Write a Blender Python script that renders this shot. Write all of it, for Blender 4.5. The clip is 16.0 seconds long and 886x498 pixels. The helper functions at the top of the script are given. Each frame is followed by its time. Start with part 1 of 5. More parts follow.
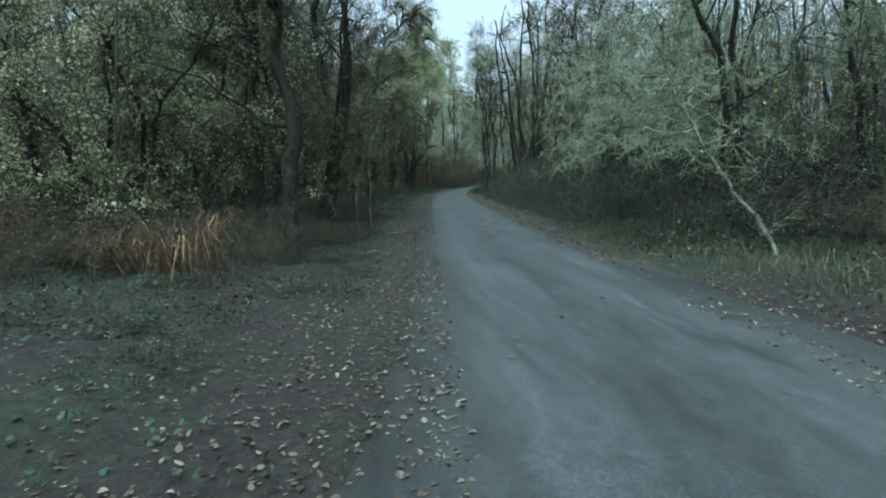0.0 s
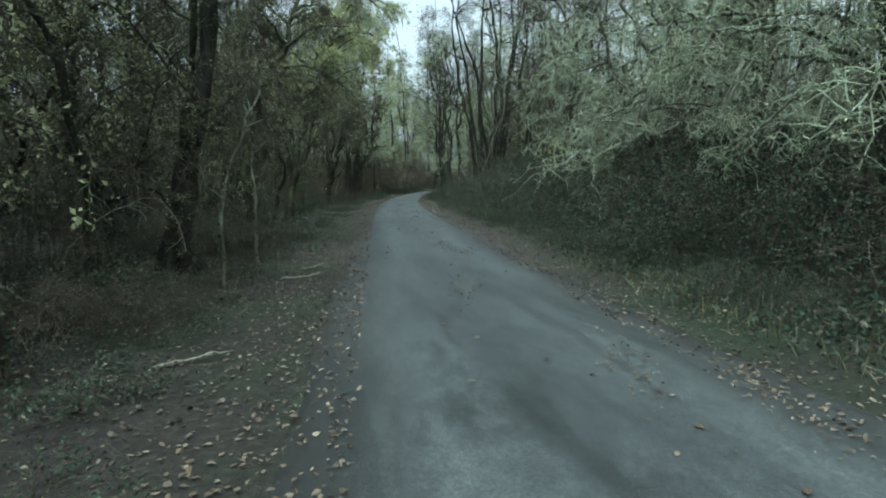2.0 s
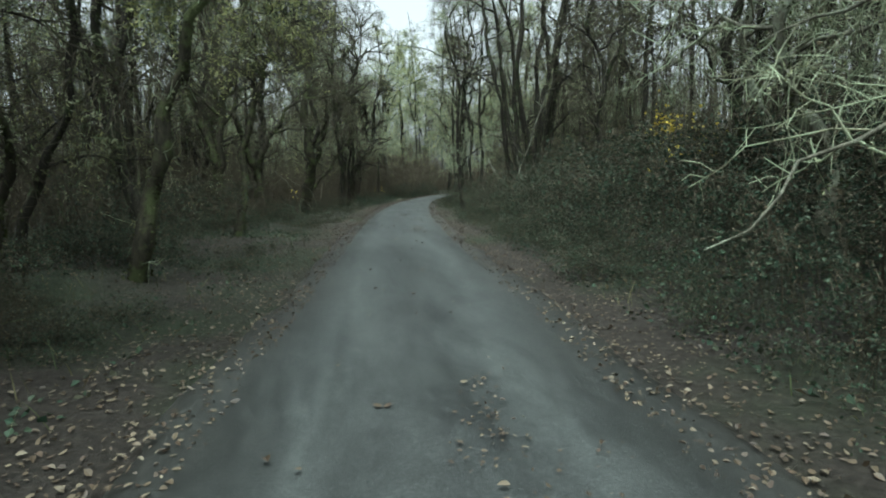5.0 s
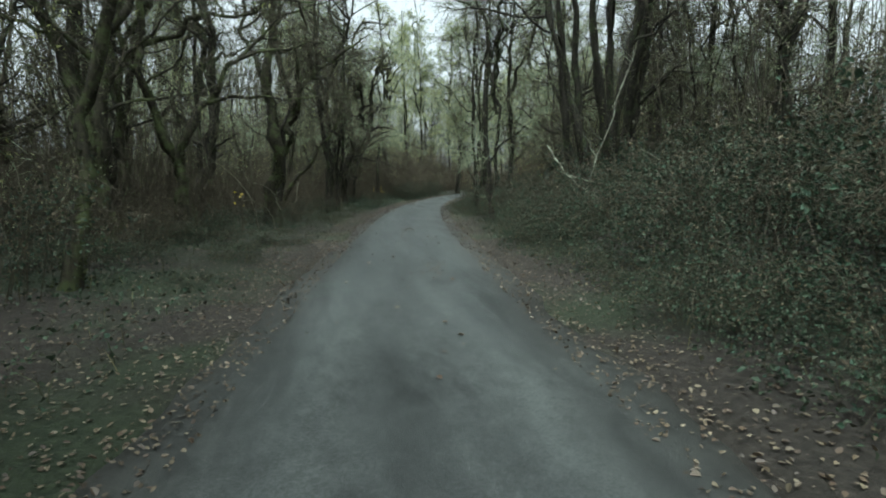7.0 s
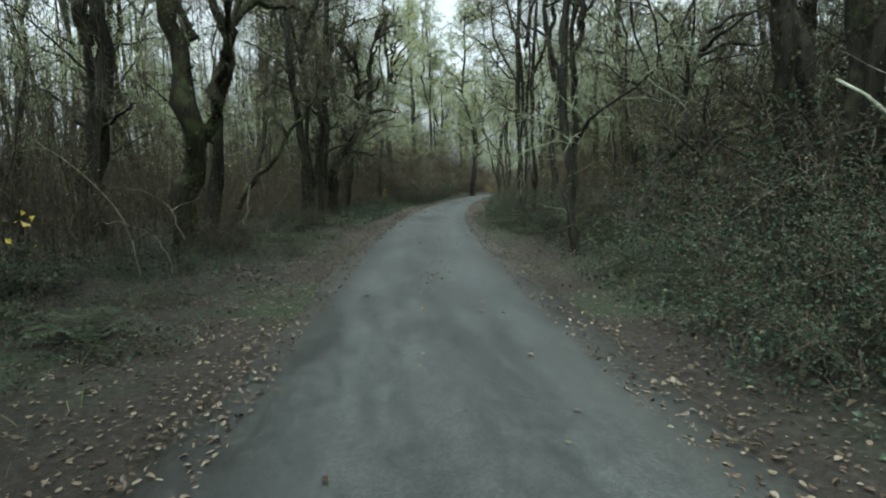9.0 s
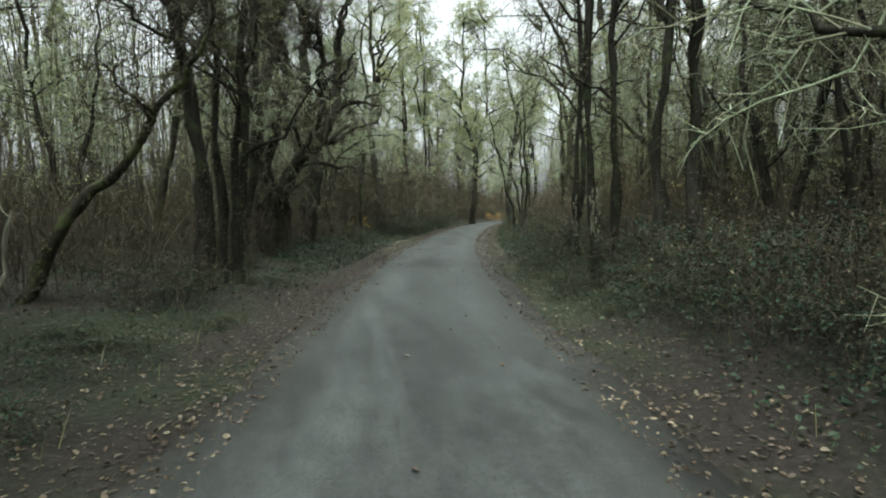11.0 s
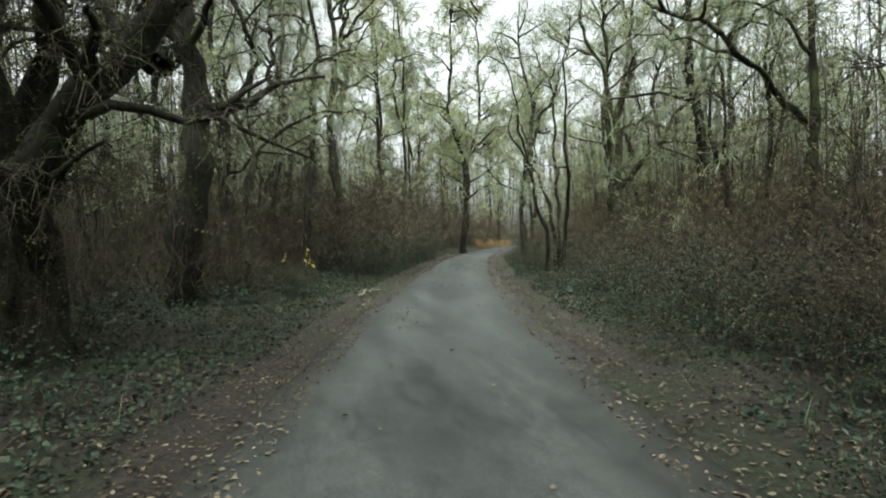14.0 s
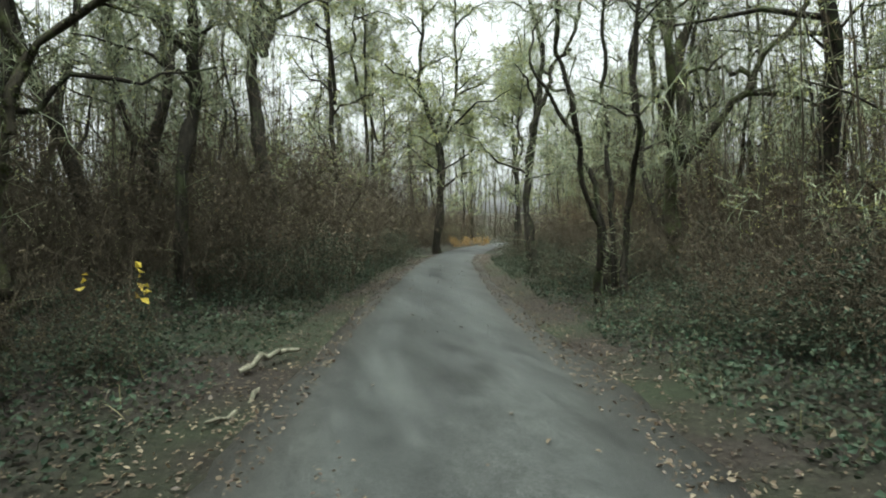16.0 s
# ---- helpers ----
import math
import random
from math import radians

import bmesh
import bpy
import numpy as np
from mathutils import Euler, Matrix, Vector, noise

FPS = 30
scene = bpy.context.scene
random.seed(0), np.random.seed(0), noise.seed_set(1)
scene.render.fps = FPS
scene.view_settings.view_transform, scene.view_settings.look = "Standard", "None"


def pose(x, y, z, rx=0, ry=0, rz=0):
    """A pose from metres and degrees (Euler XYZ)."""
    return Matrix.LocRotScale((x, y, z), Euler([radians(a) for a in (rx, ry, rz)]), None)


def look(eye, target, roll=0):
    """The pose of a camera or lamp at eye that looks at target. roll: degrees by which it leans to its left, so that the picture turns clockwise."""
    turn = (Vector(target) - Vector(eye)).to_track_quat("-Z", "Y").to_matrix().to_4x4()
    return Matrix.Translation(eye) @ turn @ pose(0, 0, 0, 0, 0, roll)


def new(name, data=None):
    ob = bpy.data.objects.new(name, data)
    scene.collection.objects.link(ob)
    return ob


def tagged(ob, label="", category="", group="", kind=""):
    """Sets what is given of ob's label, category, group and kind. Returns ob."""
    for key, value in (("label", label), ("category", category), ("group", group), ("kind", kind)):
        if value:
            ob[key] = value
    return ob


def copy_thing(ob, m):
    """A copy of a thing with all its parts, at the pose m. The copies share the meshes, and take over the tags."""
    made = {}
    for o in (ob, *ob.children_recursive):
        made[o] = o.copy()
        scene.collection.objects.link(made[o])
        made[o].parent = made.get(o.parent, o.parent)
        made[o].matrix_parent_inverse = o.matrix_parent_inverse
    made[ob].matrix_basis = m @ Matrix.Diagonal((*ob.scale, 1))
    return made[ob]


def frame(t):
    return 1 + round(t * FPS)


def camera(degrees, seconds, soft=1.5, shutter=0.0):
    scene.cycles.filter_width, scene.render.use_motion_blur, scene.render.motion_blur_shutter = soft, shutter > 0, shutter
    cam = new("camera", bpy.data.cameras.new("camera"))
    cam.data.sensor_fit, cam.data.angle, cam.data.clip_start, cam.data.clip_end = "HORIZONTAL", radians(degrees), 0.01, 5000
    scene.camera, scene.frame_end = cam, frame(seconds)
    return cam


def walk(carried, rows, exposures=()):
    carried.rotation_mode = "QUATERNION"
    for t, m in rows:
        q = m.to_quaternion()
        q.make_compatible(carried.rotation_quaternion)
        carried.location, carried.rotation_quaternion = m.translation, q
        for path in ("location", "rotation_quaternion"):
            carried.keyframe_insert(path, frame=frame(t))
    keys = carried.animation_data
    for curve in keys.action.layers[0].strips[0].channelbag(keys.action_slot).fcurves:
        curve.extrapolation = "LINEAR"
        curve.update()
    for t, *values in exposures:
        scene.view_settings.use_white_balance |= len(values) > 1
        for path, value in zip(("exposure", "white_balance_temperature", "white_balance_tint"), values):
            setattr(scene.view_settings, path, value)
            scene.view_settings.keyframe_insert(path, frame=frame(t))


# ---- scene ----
cam = camera(78.0, 16.0, soft=2.0)

# seconds, x, y, z, heading, pitch, lean
PATH = [
    (0.0, 0.000, -0.000, 1.270, -5.99, -7.40, 1.77),
    (0.5, 0.154, 1.256, 1.268, -8.15, -6.97, 1.75),
    (1.0, 0.321, 2.530, 1.283, -10.05, -6.48, 1.86),
    (1.5, 0.506, 3.824, 1.278, -11.27, -6.38, 1.65),
    (2.0, 0.746, 5.134, 1.286, -11.09, -7.12, 1.57),
    (2.5, 1.006, 6.473, 1.301, -10.42, -7.83, 1.78),
    (3.0, 1.255, 7.780, 1.322, -9.58, -7.79, 1.77),
    (3.5, 1.475, 9.037, 1.340, -9.54, -7.51, 1.62),
    (4.0, 1.674, 10.338, 1.295, -9.68, -7.02, 1.36),
    (6.5, 2.616, 17.847, 1.245, -9.63, -6.82, 0.61),
    (7.0, 2.712, 19.765, 1.266, -9.55, -6.94, 0.53),
    (7.5, 2.806, 21.594, 1.285, -9.47, -7.07, 0.87),
    (8.0, 2.953, 23.348, 1.289, -9.43, -6.95, 0.84),
    (8.5, 3.071, 25.104, 1.295, -9.38, -7.00, 0.91),
    (9.0, 3.230, 26.812, 1.299, -8.91, -6.88, 0.95),
    (11.5, 4.246, 35.016, 1.304, -9.85, -3.38, 0.91),
    (12.0, 4.402, 36.368, 1.329, -9.98, -2.79, 1.01),
    (12.5, 4.551, 37.726, 1.350, -10.34, -2.52, 0.84),
    (13.0, 4.743, 39.116, 1.345, -10.48, -2.19, 0.91),
    (13.5, 4.919, 40.616, 1.297, -10.95, -1.81, 1.57),
    (14.0, 5.071, 42.122, 1.293, -12.08, -1.45, 1.05),
    (14.5, 5.327, 43.624, 1.304, -12.91, -1.24, 1.02),
    (15.0, 5.585, 45.159, 1.292, -13.85, -1.32, 1.17),
    (15.5, 5.855, 46.704, 1.275, -14.82, -1.86, 1.17),
    (16.0, 6.175, 48.315, 1.315, -15.62, -1.88, 0.93),
]


def eye_pose(x, y, z, heading, pitch, lean):
    h, p = radians(heading), radians(pitch)
    way = Vector((-math.sin(h) * math.cos(p), math.cos(h) * math.cos(p), math.sin(p)))
    return look((x, y, z), Vector((x, y, z)) + way * 10, -lean)


EXPOSURES = [(0.0, 1.02, 4900, -8), (2.0, 1.11, 5250, -8), (4.0, 1.19, 5650, -7), (7.0, 1.18, 5750, -5), (9.0, 1.25, 5750, -4), (12.0, 1.42, 6250, 0), (16.0, 1.46, 6250, -1)]
walk(cam, [(row[0], eye_pose(*row[1:])) for row in PATH], EXPOSURES)

# ---- world and light: overcast winter daylight ----
world = bpy.data.worlds.new("overcast_sky")
scene.world = world
world.use_nodes = True
wn, wl = world.node_tree.nodes, world.node_tree.links
wn.clear()
sky = wn.new("ShaderNodeTexSky")
sky.sky_type, sky.sun_disc = "NISHITA", False
sky.sun_elevation, sky.sun_rotation = radians(74), radians(206)
sky.air_density, sky.dust_density, sky.ozone_density = 1.0, 6.0, 1.0
veil = wn.new("ShaderNodeHueSaturation")
veil.inputs["Saturation"].default_value = 0.05
back = wn.new("ShaderNodeBackground")
back.inputs["Strength"].default_value = 0.15
wout = wn.new("ShaderNodeOutputWorld")
wl.new(sky.outputs["Color"], veil.inputs["Color"])
wl.new(veil.outputs["Color"], back.inputs["Color"])
wl.new(back.outputs["Background"], wout.inputs["Surface"])

sun = new("sun", bpy.data.lights.new("sun", "SUN"))
sun.data.energy, sun.data.angle, sun.data.color = 1.6, radians(55), (1.0, 0.985, 0.96)
sun.matrix_basis = look((0, 0, 0), (0.12, 0.25, -0.96))


# ---- materials ----
def material(name, build):
    m = bpy.data.materials.new(name)
    m.use_nodes = True
    nodes, links = m.node_tree.nodes, m.node_tree.links
    bsdf = nodes["Principled BSDF"]
    build(nodes, links, bsdf, nodes["Material Output"])
    return m


def noise_tex(nodes, links, scale, detail=4.0, rough=0.6, coord="Object", stretch=(1, 1, 1)):
    tc = nodes.new("ShaderNodeTexCoord")
    mp = nodes.new("ShaderNodeMapping")
    mp.inputs["Scale"].default_value = stretch
    n = nodes.new("ShaderNodeTexNoise")
    n.inputs["Scale"].default_value, n.inputs["Detail"].default_value = scale, detail
    n.inputs["Roughness"].default_value = rough
    links.new(tc.outputs[coord], mp.inputs["Vector"])
    links.new(mp.outputs["Vector"], n.inputs["Vector"])
    return n.outputs["Fac"]


def ramp(nodes, links, fac, stops):
    r = nodes.new("ShaderNodeValToRGB")
    el = r.color_ramp.elements
    while len(el) < len(stops):
        el.new(0.5)
    for e, (pos, col) in zip(el, stops):
        e.position, e.color = pos, (*col, 1)
    links.new(fac, r.inputs["Fac"])
    return r.outputs["Color"]


def mix(nodes, links, fac, a, b, blend="MIX"):
    m = nodes.new("ShaderNodeMix")
    m.data_type, m.blend_type = "RGBA", blend
    for sock, v in ((m.inputs["Factor"], fac), (m.inputs["A"], a), (m.inputs["B"], b)):
        if isinstance(v, (int, float)):
            sock.default_value = v
        elif isinstance(v, tuple):
            sock.default_value = (*v, 1)
        else:
            links.new(v, sock)
    return m.outputs["Result"]


def bump(nodes, links, bsdf, height, strength, distance):
    b = nodes.new("ShaderNodeBump")
    b.inputs["Strength"].default_value, b.inputs["Distance"].default_value = strength, distance
    links.new(height, b.inputs["Height"])
    links.new(b.outputs["Normal"], bsdf.inputs["Normal"])


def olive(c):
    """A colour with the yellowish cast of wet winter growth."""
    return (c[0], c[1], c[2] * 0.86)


def bark(name, dark, light, moss, moss_amount):
    """Furrowed bark with moss and pale crusty lichen in patches."""
    def build(nodes, links, bsdf, out):
        grain = noise_tex(nodes, links, 14, 6, 0.7, stretch=(1, 1, 0.18))
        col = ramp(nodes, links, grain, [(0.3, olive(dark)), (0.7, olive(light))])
        patch = noise_tex(nodes, links, 2.6, 5, 0.65)
        mossy = ramp(nodes, links, patch, [(0.62 - moss_amount, (0, 0, 0)), (0.74 - moss_amount, (1, 1, 1))])
        col = mix(nodes, links, mossy, col, moss)
        crust = noise_tex(nodes, links, 11, 6, 0.7)
        spots = ramp(nodes, links, crust, [(0.62, (0, 0, 0)), (0.80, (0.6, 0.6, 0.6))])
        col = mix(nodes, links, spots, col, (0.13, 0.14, 0.115))
        links.new(col, bsdf.inputs["Base Color"])
        bsdf.inputs["Roughness"].default_value = 0.85
        bsdf.inputs["Specular IOR Level"].default_value = 0.12
        bump(nodes, links, bsdf, grain, 1.0, 0.035)
    return material(name, build)


def leafy(name, colours, rough=0.5, through_light=0.25, spec=0.3):
    """Small leaves, tufts and blades, each island of its own shade."""
    def build(nodes, links, bsdf, out):
        geo = nodes.new("ShaderNodeNewGeometry")
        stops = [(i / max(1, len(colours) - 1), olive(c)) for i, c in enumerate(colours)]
        col = ramp(nodes, links, geo.outputs["Random Per Island"], stops)
        blotch = noise_tex(nodes, links, 1.0, 4, 0.65)
        shade = ramp(nodes, links, blotch, [(0.32, (0.45, 0.45, 0.45)), (0.5, (0.9, 0.9, 0.9)), (0.68, (1.4, 1.4, 1.38))])
        col = mix(nodes, links, 1.0, col, shade, "MULTIPLY")
        links.new(col, bsdf.inputs["Base Color"])
        bsdf.inputs["Roughness"].default_value = rough
        bsdf.inputs["Specular IOR Level"].default_value = spec
        tr = nodes.new("ShaderNodeBsdfTranslucent")
        links.new(col, tr.inputs["Color"])
        ms = nodes.new("ShaderNodeMixShader")
        ms.inputs["Fac"].default_value = through_light
        links.new(bsdf.outputs["BSDF"], ms.inputs[1])
        links.new(tr.outputs["BSDF"], ms.inputs[2])
        links.new(ms.outputs["Shader"], out.inputs["Surface"])
    return material(name, build)


BARK_DARK = bark("dark_wet_bark", (0.009, 0.0083, 0.0075), (0.042, 0.037, 0.032), (0.042, 0.052, 0.024), 0.08)
BARK_MOSSY = bark("mossy_bark", (0.012, 0.011, 0.009), (0.052, 0.046, 0.036), (0.065, 0.076, 0.032), 0.14)
BARK_PALE = bark("pale_lichened_bark", (0.05, 0.046, 0.040), (0.28, 0.27, 0.23), (0.14, 0.16, 0.10), 0.05)
BARK_TWIG = bark("lichened_twig", (0.09, 0.088, 0.065), (0.26, 0.26, 0.20), (0.26, 0.30, 0.19), 0.2)
BARK_THIN = bark("dark_twig", (0.028, 0.024, 0.02), (0.10, 0.088, 0.07), (0.10, 0.115, 0.06), 0.1)
BARK_BROWN = bark("brown_cane", (0.032, 0.0275, 0.022), (0.098, 0.083, 0.065), (0.10, 0.085, 0.05), 0.0)
BARK_CANE = bark("grey_cane", (0.035, 0.03, 0.025), (0.12, 0.10, 0.085), (0.10, 0.09, 0.065), 0.05)
BARK_MOTTLED = bark("mottled_bark", (0.03, 0.028, 0.024), (0.17, 0.165, 0.14), (0.24, 0.26, 0.19), 0.12)
BARK_RUST = bark("rusty_twig", (0.05, 0.037, 0.028), (0.135, 0.098, 0.072), (0.12, 0.09, 0.05), 0.0)
LICHEN = leafy("grey_green_lichen", [(0.15, 0.165, 0.105), (0.28, 0.30, 0.20), (0.46, 0.48, 0.37), (0.20, 0.22, 0.13)], 0.9, 0.2, 0.1)
MOSS_TUFT = leafy("trunk_moss", [(0.018, 0.02, 0.01), (0.04, 0.046, 0.02), (0.075, 0.085, 0.04), (0.14, 0.15, 0.10), (0.025, 0.022, 0.015)], 0.95, 0.1, 0.1)
LICHEN_DUN = leafy("dun_lichen", [(0.07, 0.066, 0.038), (0.14, 0.138, 0.08), (0.27, 0.275, 0.165), (0.09, 0.075, 0.045)], 0.9, 0.2, 0.1)
LICHEN_LIME = leafy("lime_lichen", [(0.23, 0.25, 0.10), (0.38, 0.40, 0.18), (0.54, 0.55, 0.31), (0.28, 0.28, 0.12)], 0.9, 0.25, 0.1)
LEAF_GREEN = leafy("pale_green_leaf", [(0.035, 0.042, 0.024), (0.07, 0.08, 0.045), (0.16, 0.17, 0.11), (0.06, 0.05, 0.03), (0.035, 0.04, 0.024)], 0.45, 0.2)
LEAF_PALE = leafy("pale_shrub_leaf", [(0.15, 0.155, 0.085), (0.28, 0.29, 0.165), (0.44, 0.45, 0.28), (0.54, 0.545, 0.38), (0.16, 0.165, 0.09)], 0.4, 0.4)
TWIG_HAZE = leafy("distant_twig", [(0.07, 0.066, 0.045), (0.13, 0.13, 0.085), (0.20, 0.21, 0.13), (0.10, 0.08, 0.06)], 0.9, 0.2, 0.1)
LEAF_ORANGE = leafy("orange_leaf", [(0.32, 0.20, 0.08), (0.42, 0.29, 0.13), (0.22, 0.13, 0.06)], 0.5, 0.3)
LEAF_BRAMBLE = leafy("bramble_leaf", [(0.022, 0.040, 0.028), (0.031, 0.053, 0.037), (0.041, 0.062, 0.043), (0.058, 0.075, 0.053), (0.031, 0.046, 0.032), (0.046, 0.043, 0.03), (0.026, 0.037, 0.026)], 0.62, 0.15, 0.15)
LEAF_BROWN = leafy("withered_leaf", [(0.055, 0.043, 0.031), (0.10, 0.08, 0.056), (0.16, 0.135, 0.095), (0.075, 0.056, 0.04)], 0.7, 0.2)
LEAF_LITTER = leafy("fallen_leaf", [(0.045, 0.033, 0.025), (0.085, 0.062, 0.043), (0.115, 0.09, 0.067), (0.18, 0.15, 0.115), (0.07, 0.047, 0.034), (0.055, 0.039, 0.03), (0.10, 0.076, 0.055)], 0.5, 0.1)
LEAF_YELLOW = leafy("yellow_leaf", [(0.42, 0.32, 0.04), (0.55, 0.44, 0.07), (0.30, 0.22, 0.05)], 0.5, 0.3)
BLADE_DRY = leafy("dry_blade", [(0.13, 0.075, 0.04), (0.25, 0.155, 0.085), (0.06, 0.036, 0.024), (0.16, 0.10, 0.055), (0.045, 0.028, 0.02)], 0.7, 0.25)
BLADE_GREEN = leafy("grass_blade", [(0.04, 0.055, 0.025), (0.08, 0.095, 0.045), (0.14, 0.125, 0.07), (0.06, 0.045, 0.03)], 0.5, 0.25)


def ground_build(nodes, links, bsdf, out):
    wide = noise_tex(nodes, links, 0.35, 4, 0.6)
    fine = noise_tex(nodes, links, 16, 6, 0.75)
    soil = ramp(nodes, links, fine, [(0.3, (0.016, 0.013, 0.010)), (0.5, (0.028, 0.0235, 0.018)), (0.72, (0.062, 0.052, 0.040))])
    green = ramp(nodes, links, fine, [(0.3, (0.012, 0.017, 0.009)), (0.7, (0.04, 0.05, 0.025))])
    where = ramp(nodes, links, wide, [(0.46, (0, 0, 0)), (0.61, (1, 1, 1))])
    links.new(mix(nodes, links, where, soil, green), bsdf.inputs["Base Color"])
    bsdf.inputs["Roughness"].default_value = 0.8
    bsdf.inputs["Specular IOR Level"].default_value = 0.2
    bump(nodes, links, bsdf, fine, 1.0, 0.06)


GROUND = material("forest_floor", ground_build)


def road_build(nodes, links, bsdf, out):
    uv = nodes.new("ShaderNodeUVMap")
    sep = nodes.new("ShaderNodeSeparateXYZ")
    links.new(uv.outputs["UV"], sep.inputs["Vector"])
    grit = noise_tex(nodes, links, 55, 5, 0.8)
    patch = noise_tex(nodes, links, 0.9, 6, 0.7, stretch=(1.7, 0.25, 1))
    col = ramp(nodes, links, grit, [(0.3, (0.018, 0.020, 0.019)), (0.5, (0.039, 0.043, 0.040)), (0.7, (0.076, 0.080, 0.075))])
    tone = ramp(nodes, links, patch, [(0.3, (0.5, 0.5, 0.49)), (0.48, (0.86, 0.86, 0.86)), (0.7, (1.22, 1.22, 1.2))])
    col = mix(nodes, links, 1.0, col, tone, "MULTIPLY")
    # worn pale wheel tracks and a darker, mossy rim
    lane = ramp(nodes, links, sep.outputs["X"], [(0.0, (0.4, 0.35, 0.28)), (0.11, (0.72, 0.69, 0.64)), (0.26, (1.24, 1.24, 1.23)), (0.48, (0.86, 0.86, 0.85)),
                                                 (0.72, (1.22, 1.22, 1.21)), (0.89, (0.72, 0.69, 0.64)), (1.0, (0.4, 0.35, 0.28))])
    col = mix(nodes, links, 1.0, col, lane, "MULTIPLY")
    mottle = noise_tex(nodes, links, 7.0, 7, 0.8, stretch=(1.3, 0.7, 1))
    col = mix(nodes, links, 1.0, col, ramp(nodes, links, mottle, [(0.34, (0.66, 0.66, 0.65)), (0.5, (0.95, 0.95, 0.95)), (0.66, (1.26, 1.26, 1.24))]), "MULTIPLY")
    blot = noise_tex(nodes, links, 0.8, 7, 0.75, stretch=(1.2, 0.5, 1))
    damp = ramp(nodes, links, blot, [(0.54, (1, 1, 1)), (0.64, (0.55, 0.55, 0.54))])
    col = mix(nodes, links, 1.0, col, damp, "MULTIPLY")
    links.new(col, bsdf.inputs["Base Color"])
    wet = ramp(nodes, links, patch, [(0.35, (0.42, 0.42, 0.42)), (0.65, (0.7, 0.7, 0.7))])
    links.new(wet, bsdf.inputs["Roughness"])
    bsdf.inputs["Specular IOR Level"].default_value = 0.3
    bump(nodes, links, bsdf, mix(nodes, links, 0.5, grit, mottle), 0.7, 0.02)


ROAD = material("worn_wet_asphalt", road_build)


